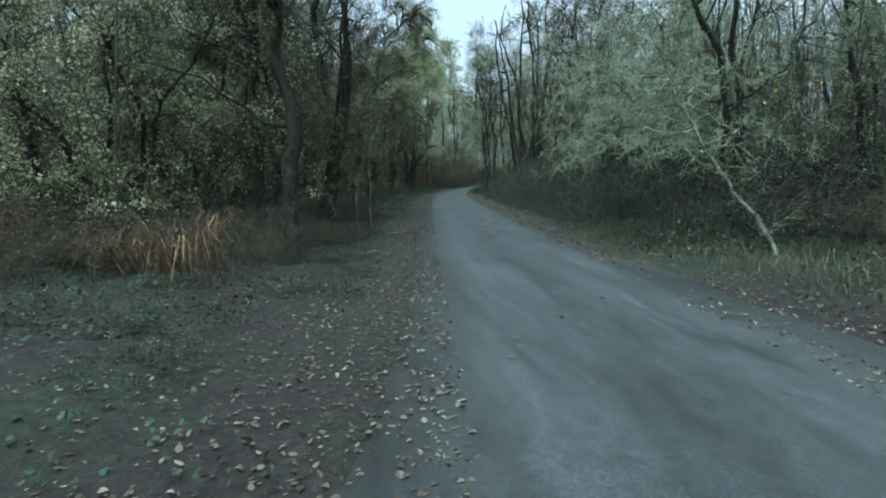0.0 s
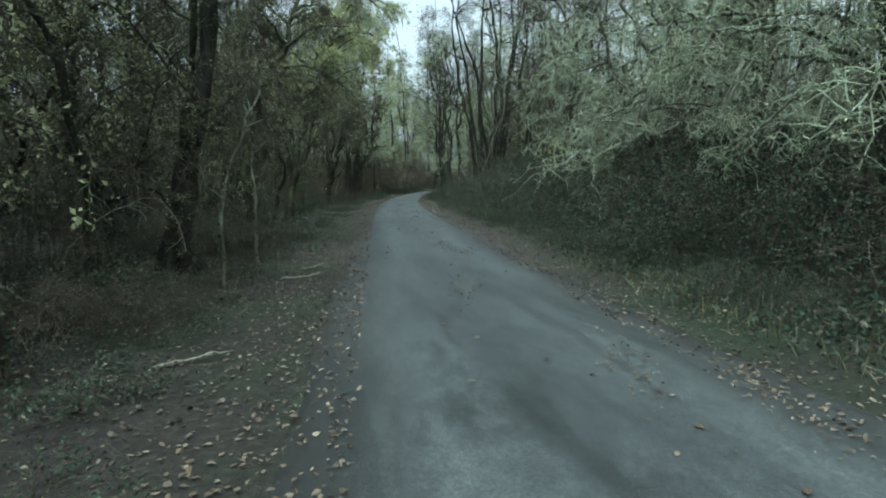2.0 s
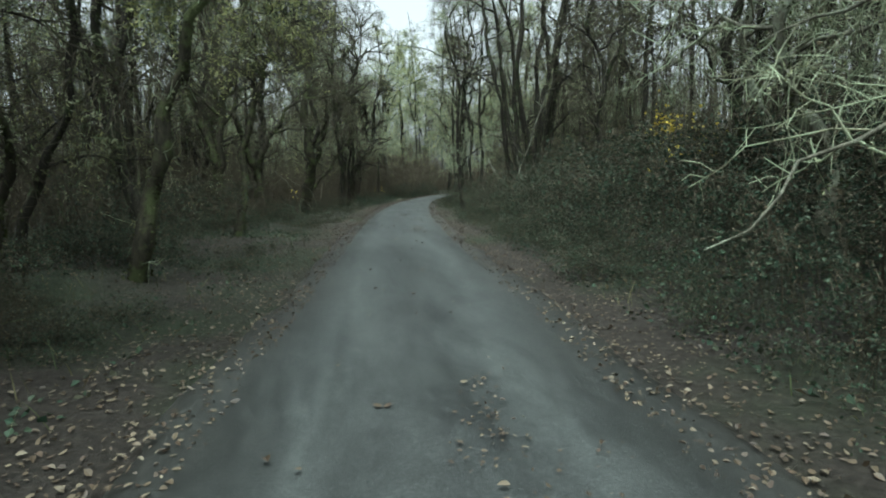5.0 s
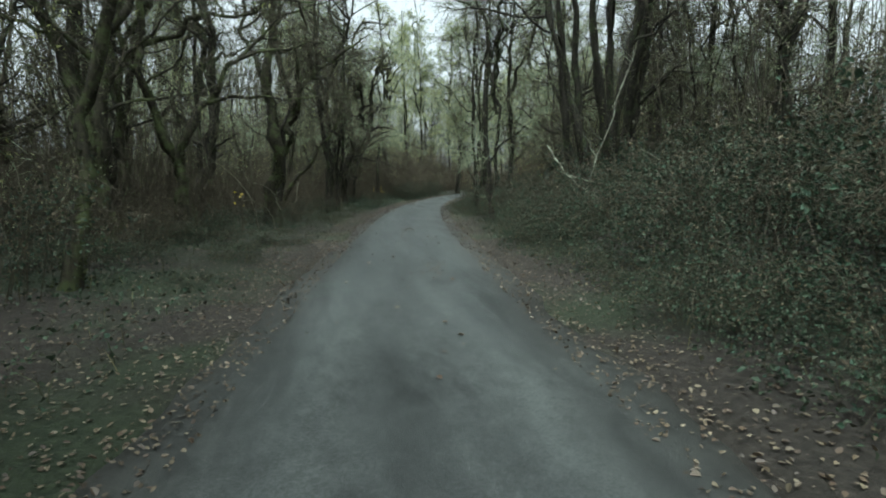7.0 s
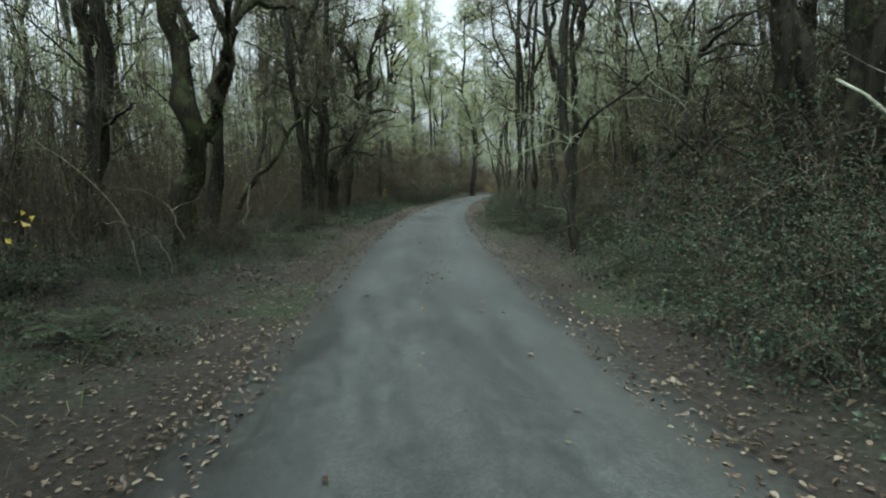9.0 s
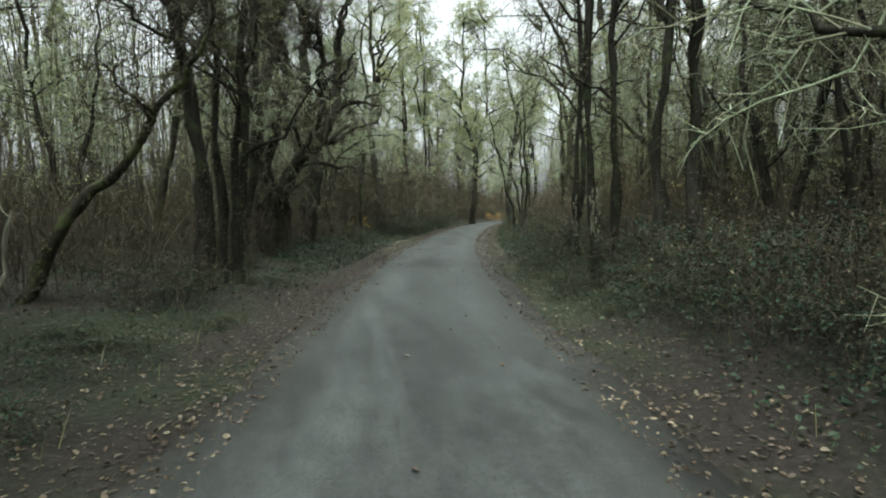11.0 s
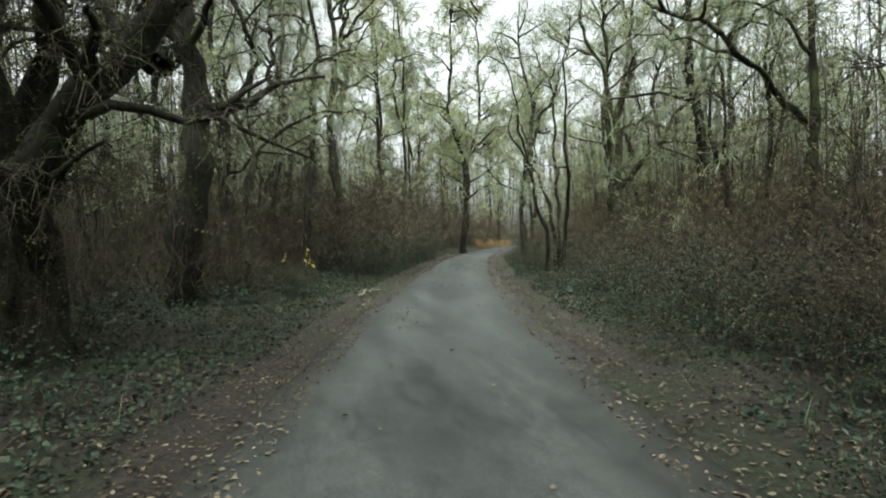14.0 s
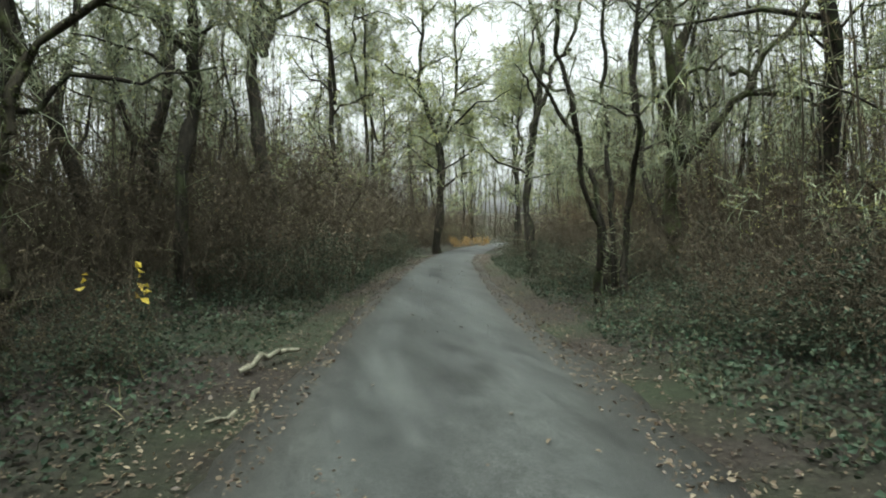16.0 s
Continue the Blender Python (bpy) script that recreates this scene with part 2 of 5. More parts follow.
# ---- mesh building ----
class Mesh:
    """Gathers tubes and small leaves in bulk and makes one mesh of them."""

    def __init__(self):
        self.v, self.f, self.count = [], [], 0

    def add(self, verts, quads):
        self.v.append(np.asarray(verts, float).reshape(-1, 3))
        self.f.append(np.asarray(quads, int).reshape(-1, 4) + self.count)
        self.count += len(self.v[-1])

    def tubes(self, lines, radii, sides, rough=0.0):
        """lines (n, k, 3), radii (n, k); rough makes the skin lumpy."""
        lines, radii = np.asarray(lines, float), np.asarray(radii, float)
        n, k, _ = lines.shape
        along = np.gradient(lines, axis=1)
        along /= np.linalg.norm(along, axis=2, keepdims=True) + 1e-9
        mean = along.mean(1)
        ref = np.where(np.abs(mean[:, 2:3]) > 0.8, [[1.0, 0, 0]], [[0, 0, 1.0]])
        a = np.cross(along, ref[:, None, :])
        a /= np.linalg.norm(a, axis=2, keepdims=True) + 1e-9
        b = np.cross(along, a)
        ang = np.arange(sides) * 2 * np.pi / sides
        ring = a[:, :, None] * np.cos(ang)[None, None, :, None] + b[:, :, None] * np.sin(ang)[None, None, :, None]
        verts = lines[:, :, None] + ring * radii[:, :, None, None]
        if rough:
            verts = verts + ring * radii[:, :, None, None] * np.random.default_rng(k * sides).normal(size=(n, k, sides, 1)) * rough
        i, j, s = np.meshgrid(np.arange(n), np.arange(k - 1), np.arange(sides), indexing="ij")
        s2 = (s + 1) % sides
        base = i * k * sides
        quads = np.stack([base + j * sides + s, base + j * sides + s2, base + (j + 1) * sides + s2, base + (j + 1) * sides + s], -1)
        self.add(verts, quads)

    def ribbons(self, lines, widths, rng):
        """Hair-thin twigs, one strip each: lines (n, k, 3), widths (k,)."""
        n, k, _ = lines.shape
        side = np.cross(lines[:, -1] - lines[:, 0], rng.normal(size=(n, 3)))
        side /= np.linalg.norm(side, axis=1, keepdims=True) + 1e-9
        off = side[:, None] * np.asarray(widths)[None, :, None]
        v = np.stack([lines - off, lines + off], 2)
        i, j = np.meshgrid(np.arange(n), np.arange(k - 1), indexing="ij")
        a = i * 2 * k + 2 * j
        self.add(v, np.stack([a, a + 1, a + 3, a + 2], -1))

    def leaves(self, places, size, rng, flat=0.0, long=1.6, fold=0.3):
        """Two-faced folded leaves at places (n, 3); flat 0 to 1 lays them down."""
        n = len(places)
        size = np.broadcast_to(size, n)[:, None]
        d = rng.normal(size=(n, 3))
        d[:, 2] *= 1 - flat
        d /= np.linalg.norm(d, axis=1, keepdims=True) + 1e-9
        up = rng.normal(size=(n, 3)) * (1 - flat * 0.8) + [0, 0, flat * 2.5]
        side = np.cross(d, up)
        side /= np.linalg.norm(side, axis=1, keepdims=True) + 1e-9
        nrm = np.cross(side, d)
        tip, root = places + d * size * long / 2, places - d * size * long / 2
        l = places + side * size / 2 + nrm * size * fold
        r = places - side * size / 2 + nrm * size * fold
        i = np.arange(n)[:, None] * 4
        self.add(np.stack([root, l, tip, r], 1), i + [[0, 1, 2, 3]])

    def ovals(self, places, size, rng, flat=0.7):
        """Curled six-cornered leaves, hinged at the midrib."""
        n = len(places)
        size = np.broadcast_to(size, n)[:, None]
        d = rng.normal(size=(n, 3)) * [1, 1, 1 - flat]
        d /= np.linalg.norm(d, axis=1, keepdims=True) + 1e-9
        side = np.cross(d, rng.normal(size=(n, 3)) * 0.4 * (1 - flat * 0.5) + [0, 0, 1.5])
        side /= np.linalg.norm(side, axis=1, keepdims=True) + 1e-9
        up = np.cross(side, d) * size * rng.uniform(-0.1, 0.35, (n, 1))
        w = rng.uniform(0.3, 0.5, (n, 1)) * size
        p = [places - d * size * 0.6, places - d * size * 0.25 + side * w + up, places + d * size * 0.25 + side * w * 0.85 + up, places + d * size * 0.7,
             places + d * size * 0.25 - side * w * 0.85 + up, places - d * size * 0.25 - side * w + up]
        i = np.arange(n)[:, None, None] * 6
        self.add(np.stack(p, 1), i + np.array([[[0, 1, 2, 3], [0, 3, 4, 5]]]))

    def blades(self, roots, tips, width, sag, rng):
        """Arching grass blades, three quads each."""
        n = len(roots)
        t = np.linspace(0, 1, 4)[None, :, None]
        mid = roots[:, None] * (1 - t) + tips[:, None] * t
        mid[:, :, 2] += (sag * 4 * t * (1 - t))[..., 0]
        way = tips - roots
        side = np.stack([-way[:, 1], way[:, 0], rng.normal(size=n) * 0.1], 1)
        side /= np.linalg.norm(side, axis=1, keepdims=True) + 1e-9
        w = (width * np.array([0.8, 1, 0.7, 0.1]))[None, :, None]
        v = np.stack([mid - side[:, None] * w / 2, mid + side[:, None] * w / 2], 2).reshape(n, 8, 3)
        i = np.arange(n)[:, None, None] * 8
        self.add(v, i + np.array([[[0, 1, 3, 2], [2, 3, 5, 4], [4, 5, 7, 6]]]))

    def data(self, name, mat, smooth=True):
        v, f = np.concatenate(self.v), np.concatenate(self.f)
        me = bpy.data.meshes.new(name)
        me.vertices.add(len(v))
        me.vertices.foreach_set("co", v.astype(np.float32).ravel())
        me.loops.add(f.size)
        me.loops.foreach_set("vertex_index", f.astype(np.int32).ravel())
        me.polygons.add(len(f))
        me.polygons.foreach_set("loop_start", np.arange(0, f.size, 4, dtype=np.int32))
        me.update(calc_edges=True)
        me.polygons.foreach_set("use_smooth", np.full(len(f), smooth))
        me.materials.append(mat)
        return me


def part(name, mesh, mat, parent, label="", smooth=True, kind=""):
    ob = new(name, mesh.data(name, mat, smooth))
    ob.parent = parent
    return tagged(ob, label, kind=kind)


def thing(name, place, label, category, group="", kind="", turn=0):
    ob = new(name)
    ob.matrix_basis = pose(*place, 0, 0, turn)
    ob.empty_display_size = 0.2
    return tagged(ob, label, category, group, kind)


# ---- the lie of the land ----
ROAD_Y = [-60, -30, -12, 0, 6, 12, 18, 24, 30, 36, 42, 48, 54, 60, 66, 72, 80, 90, 100, 112, 130]
ROAD_X = [1.5, 1.3, 1.15, 1.29, 1.74, 2.19, 2.67, 3.16, 3.69, 4.37, 5.21, 6.30, 7.66, 9.31, 11.09, 13.0, 16.3, 21.0, 27.0, 36, 54]
HALF = 1.48


def road_mid(y):
    fine = np.linspace(-60, 130, 400)
    rough = np.interp(fine, ROAD_Y, ROAD_X)
    soft = np.convolve(np.pad(rough, 8, mode="edge"), np.ones(17) / 17, "valid")
    return np.interp(y, fine, soft)


def step(a, b, v):
    t = np.clip((np.asarray(v, float) - a) / (b - a), 0, 1)
    return t * t * (3 - 2 * t)


def wave(x, y, s):
    return np.sin(x * s + 1.3 * np.sin(y * s * 0.7)) * np.cos(y * s * 0.9 + 0.8 * np.sin(x * s * 1.1))


def height(x, y):
    """Ground height: flat under the road, rising verges, a bank on the east side of the first stretch."""
    x, y = np.asarray(x, float), np.asarray(y, float)
    off = x - road_mid(y)
    d = np.abs(off) - HALF
    out = step(0.1, 1.5, d)
    z = -0.05 + 0.05 * step(-0.25, 0.05, d)
    z = z + out * (0.05 * wave(x, y, 1.9) + 0.03 * wave(y, x, 4.3) + 0.05)
    bank = np.where(off > 0, 0.65 * step(9, 15, y) * (1 - step(32, 40, y)) * step(0.9, 3.6, d), 0.18 * step(1.0, 4.0, d))
    z = z + bank + step(5, 30, d) * 0.35 * wave(x, y, 0.13)
    # invented hillside hidden by trees, added to block low sky light between the trunks
    rise = np.maximum(step(20, 46, d), step(112, 150, y)) * 5.0 * (1 - step(150, 400, np.maximum(np.abs(x), np.abs(y))))
    return z + rise


def ground_point(x, y, lift=0.0):
    return (x, y, float(height(x, y)) + lift)


def make_ground():
    xs = np.concatenate([[-1500, -400, -150, -80, -50, -35, -25, -18, -13], np.arange(-10, 26, 0.3), [27, 30, 34, 40, 50, 65, 90, 150, 400, 1500]])
    ys = np.concatenate([[-1500, -400, -150, -70, -40, -25, -15, -9], np.arange(-6, 100, 0.4), [102, 106, 112, 120, 135, 160, 210, 400, 1500]])
    gx, gy = np.meshgrid(xs, ys)
    v = np.stack([gx, gy, height(gx, gy)], -1).reshape(-1, 3)
    w = len(xs)
    j, i = np.meshgrid(np.arange(len(ys) - 1), np.arange(w - 1), indexing="ij")
    a = j * w + i
    m = Mesh()
    m.add(v, np.stack([a, a + 1, a + w + 1, a + w], -1))
    ob = new("ground", m.data("ground", GROUND))
    tagged(ob, "damp brown forest floor with moss and leaf litter", "ground", kind="structure")


def make_road():
    rng = np.random.default_rng(3)
    ys = np.concatenate([np.arange(-50, -6, 2.0), np.arange(-6, 80, 0.25), np.arange(80, 125, 1.0)])
    us = np.linspace(0, 1, 25)
    mid = road_mid(ys)
    ragged = [np.convolve(rng.normal(size=len(ys) + 6), np.ones(7) / 7, "valid") * 0.14 for _ in range(2)]
    left, right = mid - HALF + ragged[0], mid + HALF + ragged[1]
    # the mouth of the lane is wider
    right = right + 0.6 * (1 - step(2, 10, ys))
    left = left - 0.6 * (1 - step(-2, 5, ys))
    gx = left[:, None] * (1 - us) + right[:, None] * us
    gy = np.repeat(ys[:, None], len(us), 1)
    gz = 0.012 + 0.035 * np.sin(np.pi * us)[None] ** 0.8 + 0.008 * wave(gx, gy, 2.3) - 0.03 * (us[None] < 0.02) - 0.03 * (us[None] > 0.98)
    w = len(us)
    j, i = np.meshgrid(np.arange(len(ys) - 1), np.arange(w - 1), indexing="ij")
    a = j * w + i
    quads = np.stack([a, a + 1, a + w + 1, a + w], -1).reshape(-1, 4)
    m = Mesh()
    m.add(np.stack([gx, gy, gz], -1), quads)
    me = m.data("road", ROAD)
    uv = me.uv_layers.new(name="UVMap")
    flat = np.stack([np.repeat(us[None], len(ys), 0), gy * 0.1], -1).reshape(-1, 2)
    uv.data.foreach_set("uv", flat[quads.ravel()].astype(np.float32).ravel())
    tagged(new("road", me), "narrow worn grey asphalt lane, damp and gritty", "road", kind="structure")


make_ground()
make_road()


# ---- trees ----
def unit(v):
    return v / (np.linalg.norm(v, axis=-1, keepdims=True) + 1e-9)


def curve_through(points, k):
    """A smooth line of k points through a few waypoints."""
    p = np.asarray(points, float)
    s = np.concatenate([[0], np.cumsum(np.linalg.norm(np.diff(p, axis=0), axis=1))])
    t = np.linspace(0, s[-1], k)
    line = np.stack([np.interp(t, s, p[:, c]) for c in range(3)], 1)
    for _ in range(2):
        line[1:-1] = (line[:-2] + 2 * line[1:-1] + line[2:]) / 4
    return line


def sprout(rng, lines, per, length, spread, rise, k, lo=0.2, hi=1.0, wiggle=0.12, droop=0.0):
    """Side shoots from a bundle of lines (n, k0, 3): per shoots each. Returns (n * per, k, 3) and their parents' index."""
    n, k0, _ = lines.shape
    idx = np.repeat(np.arange(n), per)
    m = len(idx)
    t = rng.uniform(lo, hi, m) * (k0 - 1)
    a = np.minimum(t.astype(int), k0 - 2)
    fr = (t - a)[:, None]
    root = lines[idx, a] * (1 - fr) + lines[idx, a + 1] * fr
    way = unit(lines[idx, a + 1] - lines[idx, a])
    out = unit(np.cross(way, rng.normal(size=(m, 3))))
    d = unit(way * (1 - spread) + out * spread + np.array([0, 0, rise]))
    ln = length * rng.uniform(0.5, 1.25, m) * (1.15 - 0.6 * t / (k0 - 1))
    s = np.linspace(0, 1, k)
    shoot = root[:, None] + d[:, None] * (ln[:, None] * s)[..., None]
    jog = np.cumsum(rng.normal(size=(m, k, 3)) * wiggle, axis=1) * (ln / k)[:, None, None]
    jog -= jog[:, :1]
    shoot = shoot + jog
    shoot[:, :, 2] -= droop * (ln[:, None] * s ** 2)
    return shoot, idx


def spread_on(rng, lines, count, scatter):
    n, k, _ = lines.shape
    i, t = rng.integers(0, n, count), rng.uniform(0.1, 1, count) * (k - 1)
    a = np.minimum(t.astype(int), k - 2)
    fr = (t - a)[:, None]
    return lines[i, a] * (1 - fr) + lines[i, a + 1] * fr + rng.normal(size=(count, 3)) * scatter


def grow(ob, rng, stems, radius, limbs=12, limb_len=2.6, twigs=13, twiglets=12, tufts=1200, tuft_size=0.05, bark_mat=None,
         leaf_mat=None, twig_mat=None, first=0.2, rise=0.35, droop=0.15, split_limbs=True, leaf_name="lichen", spread=0.75, twig_r=0.0048, whiskers=26, tuft_long=2.3, clump=5):
    """Fills the tree ob: stems are lists of waypoints from the root."""
    bark_mat, leaf_mat, twig_mat = bark_mat or BARK_DARK, leaf_mat or LICHEN, twig_mat or BARK_TWIG
    all_limbs, crown = [], Mesh()
    per_stem = max(3, limbs // len(stems))
    for w in stems:
        rings = 28 if split_limbs else 16
        line = curve_through(w, rings)
        line[1:] += np.cumsum(rng.normal(size=(rings - 1, 3)), axis=0) * (radius * 0.3 + 0.022) * (16 / rings) ** 0.5
        t = np.linspace(0, 1, rings)
        for wide, often in ((0.12, 1.3), (0.06, 3.1), (0.03, 6.7)):
            # crooks and kinks that a slow-grown stem has
            ph, am = rng.uniform(0, 6.28, 2), rng.normal(size=2) * wide * (0.25 if radius < 0.04 else min(1.0, 0.35 + radius * 5))
            sway = np.sin(2 * np.pi * often * t[:, None] + ph) - np.sin(ph)
            line[:, :2] += sway * am * np.minimum(1, t * 5)[:, None]
        rad = radius * (1 - 0.82 * t) * (1 + 0.14 * rng.normal(size=rings))
        if w[0][2] > 0.5:
            rad = rad * 0.62
        else:
            rad = rad + 0.55 * radius * np.exp(-t * 26)
        trunk = Mesh()
        trunk.tubes(line[None], rad[None], 10, 0.15)
        part("trunk", trunk, bark_mat, ob)
        if split_limbs:
            # moss and ruffled bark that break the trunk's outline
            c = int(320 + 9500 * radius)
            u = rng.random(c) ** 1.2 * 0.75 * (rings - 1)
            i0 = np.minimum(u.astype(int), rings - 2)
            fr = (u - i0)[:, None]
            ang = rng.uniform(0, 2 * np.pi, c) + np.sin(u * 0.9) * 1.5
            keep = np.sin(ang * 2 + u) + rng.normal(size=c) * 0.6 > -0.2
            skin = line[i0] * (1 - fr) + line[i0 + 1] * fr + np.stack([np.cos(ang), np.sin(ang), np.zeros(c)], 1) * (rad[i0] * 1.03)[:, None]
            fz = Mesh()
            fz.leaves(skin[keep], rng.uniform(0.014, 0.042, keep.sum()), rng, 0.0, 1.6, 0.4)
            part("moss", fz, MOSS_TUFT, ob, smooth=False, kind="stuff")
        whisk, _ = sprout(rng, line[None], whiskers, 0.55, 0.8, 0.25, 4, 0.04, 0.8, 0.25, 0.1)
        crown.tubes(whisk, np.linspace(0.9, 0.4, 4)[None] * twig_r * np.ones((len(whisk), 1)), 3)
        fuzz, _ = sprout(rng, whisk, 5, 0.25, 0.7, 0.1, 2, 0.1, 1.0, 0.3, 0.1)
        crown.ribbons(fuzz, np.linspace(0.6, 0.3, 2) * twig_r, rng)
        shoots, _ = sprout(rng, line[None], per_stem, limb_len, spread, rise, 9 if split_limbs else 6, first, 0.98, 0.28, droop)
        all_limbs.append(shoots)
    lim = np.concatenate(all_limbs)
    taper = np.linspace(1, 0.22, lim.shape[1])
    lr = radius * rng.uniform(0.22, 0.42, len(lim))[:, None] * taper
    if split_limbs:
        for line, r in zip(lim, lr):
            m = Mesh()
            m.tubes(line[None], r[None], 6, 0.12)
            part("limb", m, bark_mat, ob)
    else:
        bough = Mesh()
        bough.tubes(lim, lr, 4, 0.1)
        part("limb", bough, bark_mat, ob, kind="stuff")
    tw, _ = sprout(rng, lim, twigs, limb_len * 0.42, 0.7, 0.12, 6 if split_limbs else 4, 0.1, 1.0, 0.34, droop)
    if split_limbs:
        crown.tubes(tw, np.linspace(2.0, 0.9, tw.shape[1])[None] * twig_r * np.ones((len(tw), 1)), 3)
    else:
        crown.ribbons(tw, np.linspace(1.6, 0.8, tw.shape[1]) * twig_r, rng)
    tl, _ = sprout(rng, tw, twiglets, limb_len * 0.17, 0.7, 0.05, 3 if split_limbs else 2, 0.1, 1.0, 0.3, droop * 1.6)
    crown.ribbons(tl, np.linspace(1.0, 0.5, tl.shape[1]) * twig_r, rng)
    part("crown", crown, twig_mat, ob, kind="stuff")
    if tufts:
        # crusts and leaves sit in clumps along the twigs
        wide = tuft_long > 2
        heads = int(tufts * (0.38 if wide else 0.16))
        at = np.concatenate([spread_on(rng, tl, int(heads * 0.7), 0.015), spread_on(rng, tw, heads - int(heads * 0.7), 0.01)])
        per = clump if wide else 10
        places = np.repeat(at, per, 0) + rng.normal(size=(heads * per, 3)) * tuft_size * (0.42 if wide else 0.75)
        lf = Mesh()
        lf.leaves(places, rng.uniform(0.5, 1.5, len(places)) * tuft_size * (0.22 if wide else 0.40), rng, 0.0, 3.3 if wide else tuft_long)
        part(leaf_name, lf, leaf_mat, ob, smooth=False, kind="stuff")
    return ob


def upright(rng, h, lean=(0, 0), bend=0.35):
    """Waypoints of a stem of height h that leans and wanders."""
    p = [np.array([0, 0, -0.25])]
    for i in range(1, 6):
        t = i / 5
        p.append(np.array([lean[0] * t, lean[1] * t, h * t]) + np.append(rng.normal(size=2) * bend * t, 0))
    return p


MID_GROUP = "bare trees lining the lane"


def key_tree(place, label, stems=None, h=9.0, radius=0.14, lean=(0, 0), seed=0, count=1, foot=0.5, name="bare_tree", bend=0.3, **how):
    """A tree at (x, y); several stems where it forks at the root."""
    rng = np.random.default_rng(100 + seed)
    if place[1] < 44 and place[0] < road_mid(place[1]):
        how.setdefault("leaf_mat", LICHEN_DUN)   # the west side's trees are duller
    ob = thing(name, ground_point(*place), label, "tree", MID_GROUP)
    if stems is None:
        stems = []
        for i in range(count):
            a = 2 * np.pi * i / count + rng.uniform(0, 1)
            o = foot * (count > 1)
            s = upright(rng, h * rng.uniform(0.85, 1.1), (lean[0] + 2.2 * o * np.cos(a), lean[1] + 2.2 * o * np.sin(a)), bend)
            shift = np.array([0.45 * o * np.cos(a), 0.45 * o * np.sin(a), 0])
            stems.append([p + shift for p in s])
        if count == 1 and h > 6:
            # a fork partway up
            low, a = stems[0][2], rng.uniform(0, 2 * np.pi)
            out = np.array([np.cos(a), np.sin(a), 0])
            stems.append([low * 0.98, low + out * 0.35 + [0, 0, 0.9], low + out * 0.9 + [0, 0, 2.4], low + out * 1.3 + [0, 0, h * 0.5]])
    return grow(ob, rng, stems, radius, **how)


def whitened(ob, span):
    """A crust of white lichen low on the lane side of each trunk."""
    for i, tr in enumerate([c for c in ob.children if c.name.startswith("trunk")]):
        rng = np.random.default_rng(70 + i)
        co = np.empty(len(tr.data.vertices) * 3, np.float32)
        tr.data.vertices.foreach_get("co", co)
        rings = co.reshape(-1, 10, 3).mean(1)
        girth = np.linalg.norm(co.reshape(-1, 10, 3) - rings[:, None], axis=2).mean(1)
        n = 50
        z = rng.uniform(*span, n)
        ang = rng.normal(size=n) * 0.33 + np.pi * 1.3
        r = np.interp(z, rings[:, 2], girth) * 1.04
        at = np.stack([np.interp(z, rings[:, 2], rings[:, 0]) + np.cos(ang) * r, np.interp(z, rings[:, 2], rings[:, 1]) + np.sin(ang) * r, z], 1)
        long = rng.uniform(0.012, 0.05, n)
        lines = at[:, None] + np.linspace(-1, 1, 5)[None, :, None] * np.stack([np.zeros(n), np.zeros(n), long], 1)[:, None] + rng.normal(size=(n, 5, 3)) * 0.006
        m = Mesh()
        m.tubes(lines, rng.uniform(0.005, 0.015, (n, 1)) * np.array([[0.2, 0.9, 1, 0.8, 0.2]]), 5)
        part("lichen_crust", m, BARK_PALE, ob, "chalky white lichen crust", kind="stuff")
    return ob


DARK = "dark wet bare trunk with lichened twigs beside the lane"
# west side, first stretch
key_tree((-1.39, 8.78), DARK, twig_mat=BARK_THIN, h=10, radius=0.13, seed=1, limbs=16, first=0.12, tufts=1800, lean=(0.1, 0.3))
key_tree((-1.25, 12.9), DARK, twig_mat=BARK_THIN, h=11, radius=0.12, seed=2, limbs=16, first=0.15, tufts=1800, lean=(-0.1, 0.2))
key_tree((-2.2, 10.2), DARK, twig_mat=BARK_THIN, h=8, radius=0.07, seed=3, limbs=14, first=0.15, tufts=2200, leaf_mat=LEAF_GREEN, leaf_name="foliage", tuft_long=1.6)
LIGHT = "slender pale sapling with peeling lichened bark"
key_tree((-0.62, 12.1), LIGHT, h=4.2, radius=0.024, seed=4, limbs=8, limb_len=1.0, tufts=350, twig_mat=BARK_THIN, twig_r=0.0025, bark_mat=BARK_MOTTLED, lean=(0.35, -0.1), name="sapling")
key_tree((-0.38, 12.9), LIGHT, h=4.8, radius=0.024, seed=5, limbs=8, limb_len=1.0, tufts=350, twig_mat=BARK_THIN, twig_r=0.0025, bark_mat=BARK_MOTTLED, lean=(0.1, 0.2), name="sapling")
ARCHED = "mossy tree arching over the lane with hanging lichen"
key_tree((-0.9, 16.2), ARCHED, seed=6, radius=0.10, stems=[[(0, 0, -0.2), (0.1, 0.2, 1.5), (0.5, 0.8, 3.2), (1.2, 1.8, 5.0), (1.9, 2.6, 6.4)]],
         limbs=28, first=0.38, tufts=4500, tuft_size=0.075, leaf_mat=LICHEN_DUN, droop=0.4, limb_len=2.0, bark_mat=BARK_MOSSY, twig_mat=BARK_THIN, twig_r=0.0055, twiglets=14, name="leaning_tree")
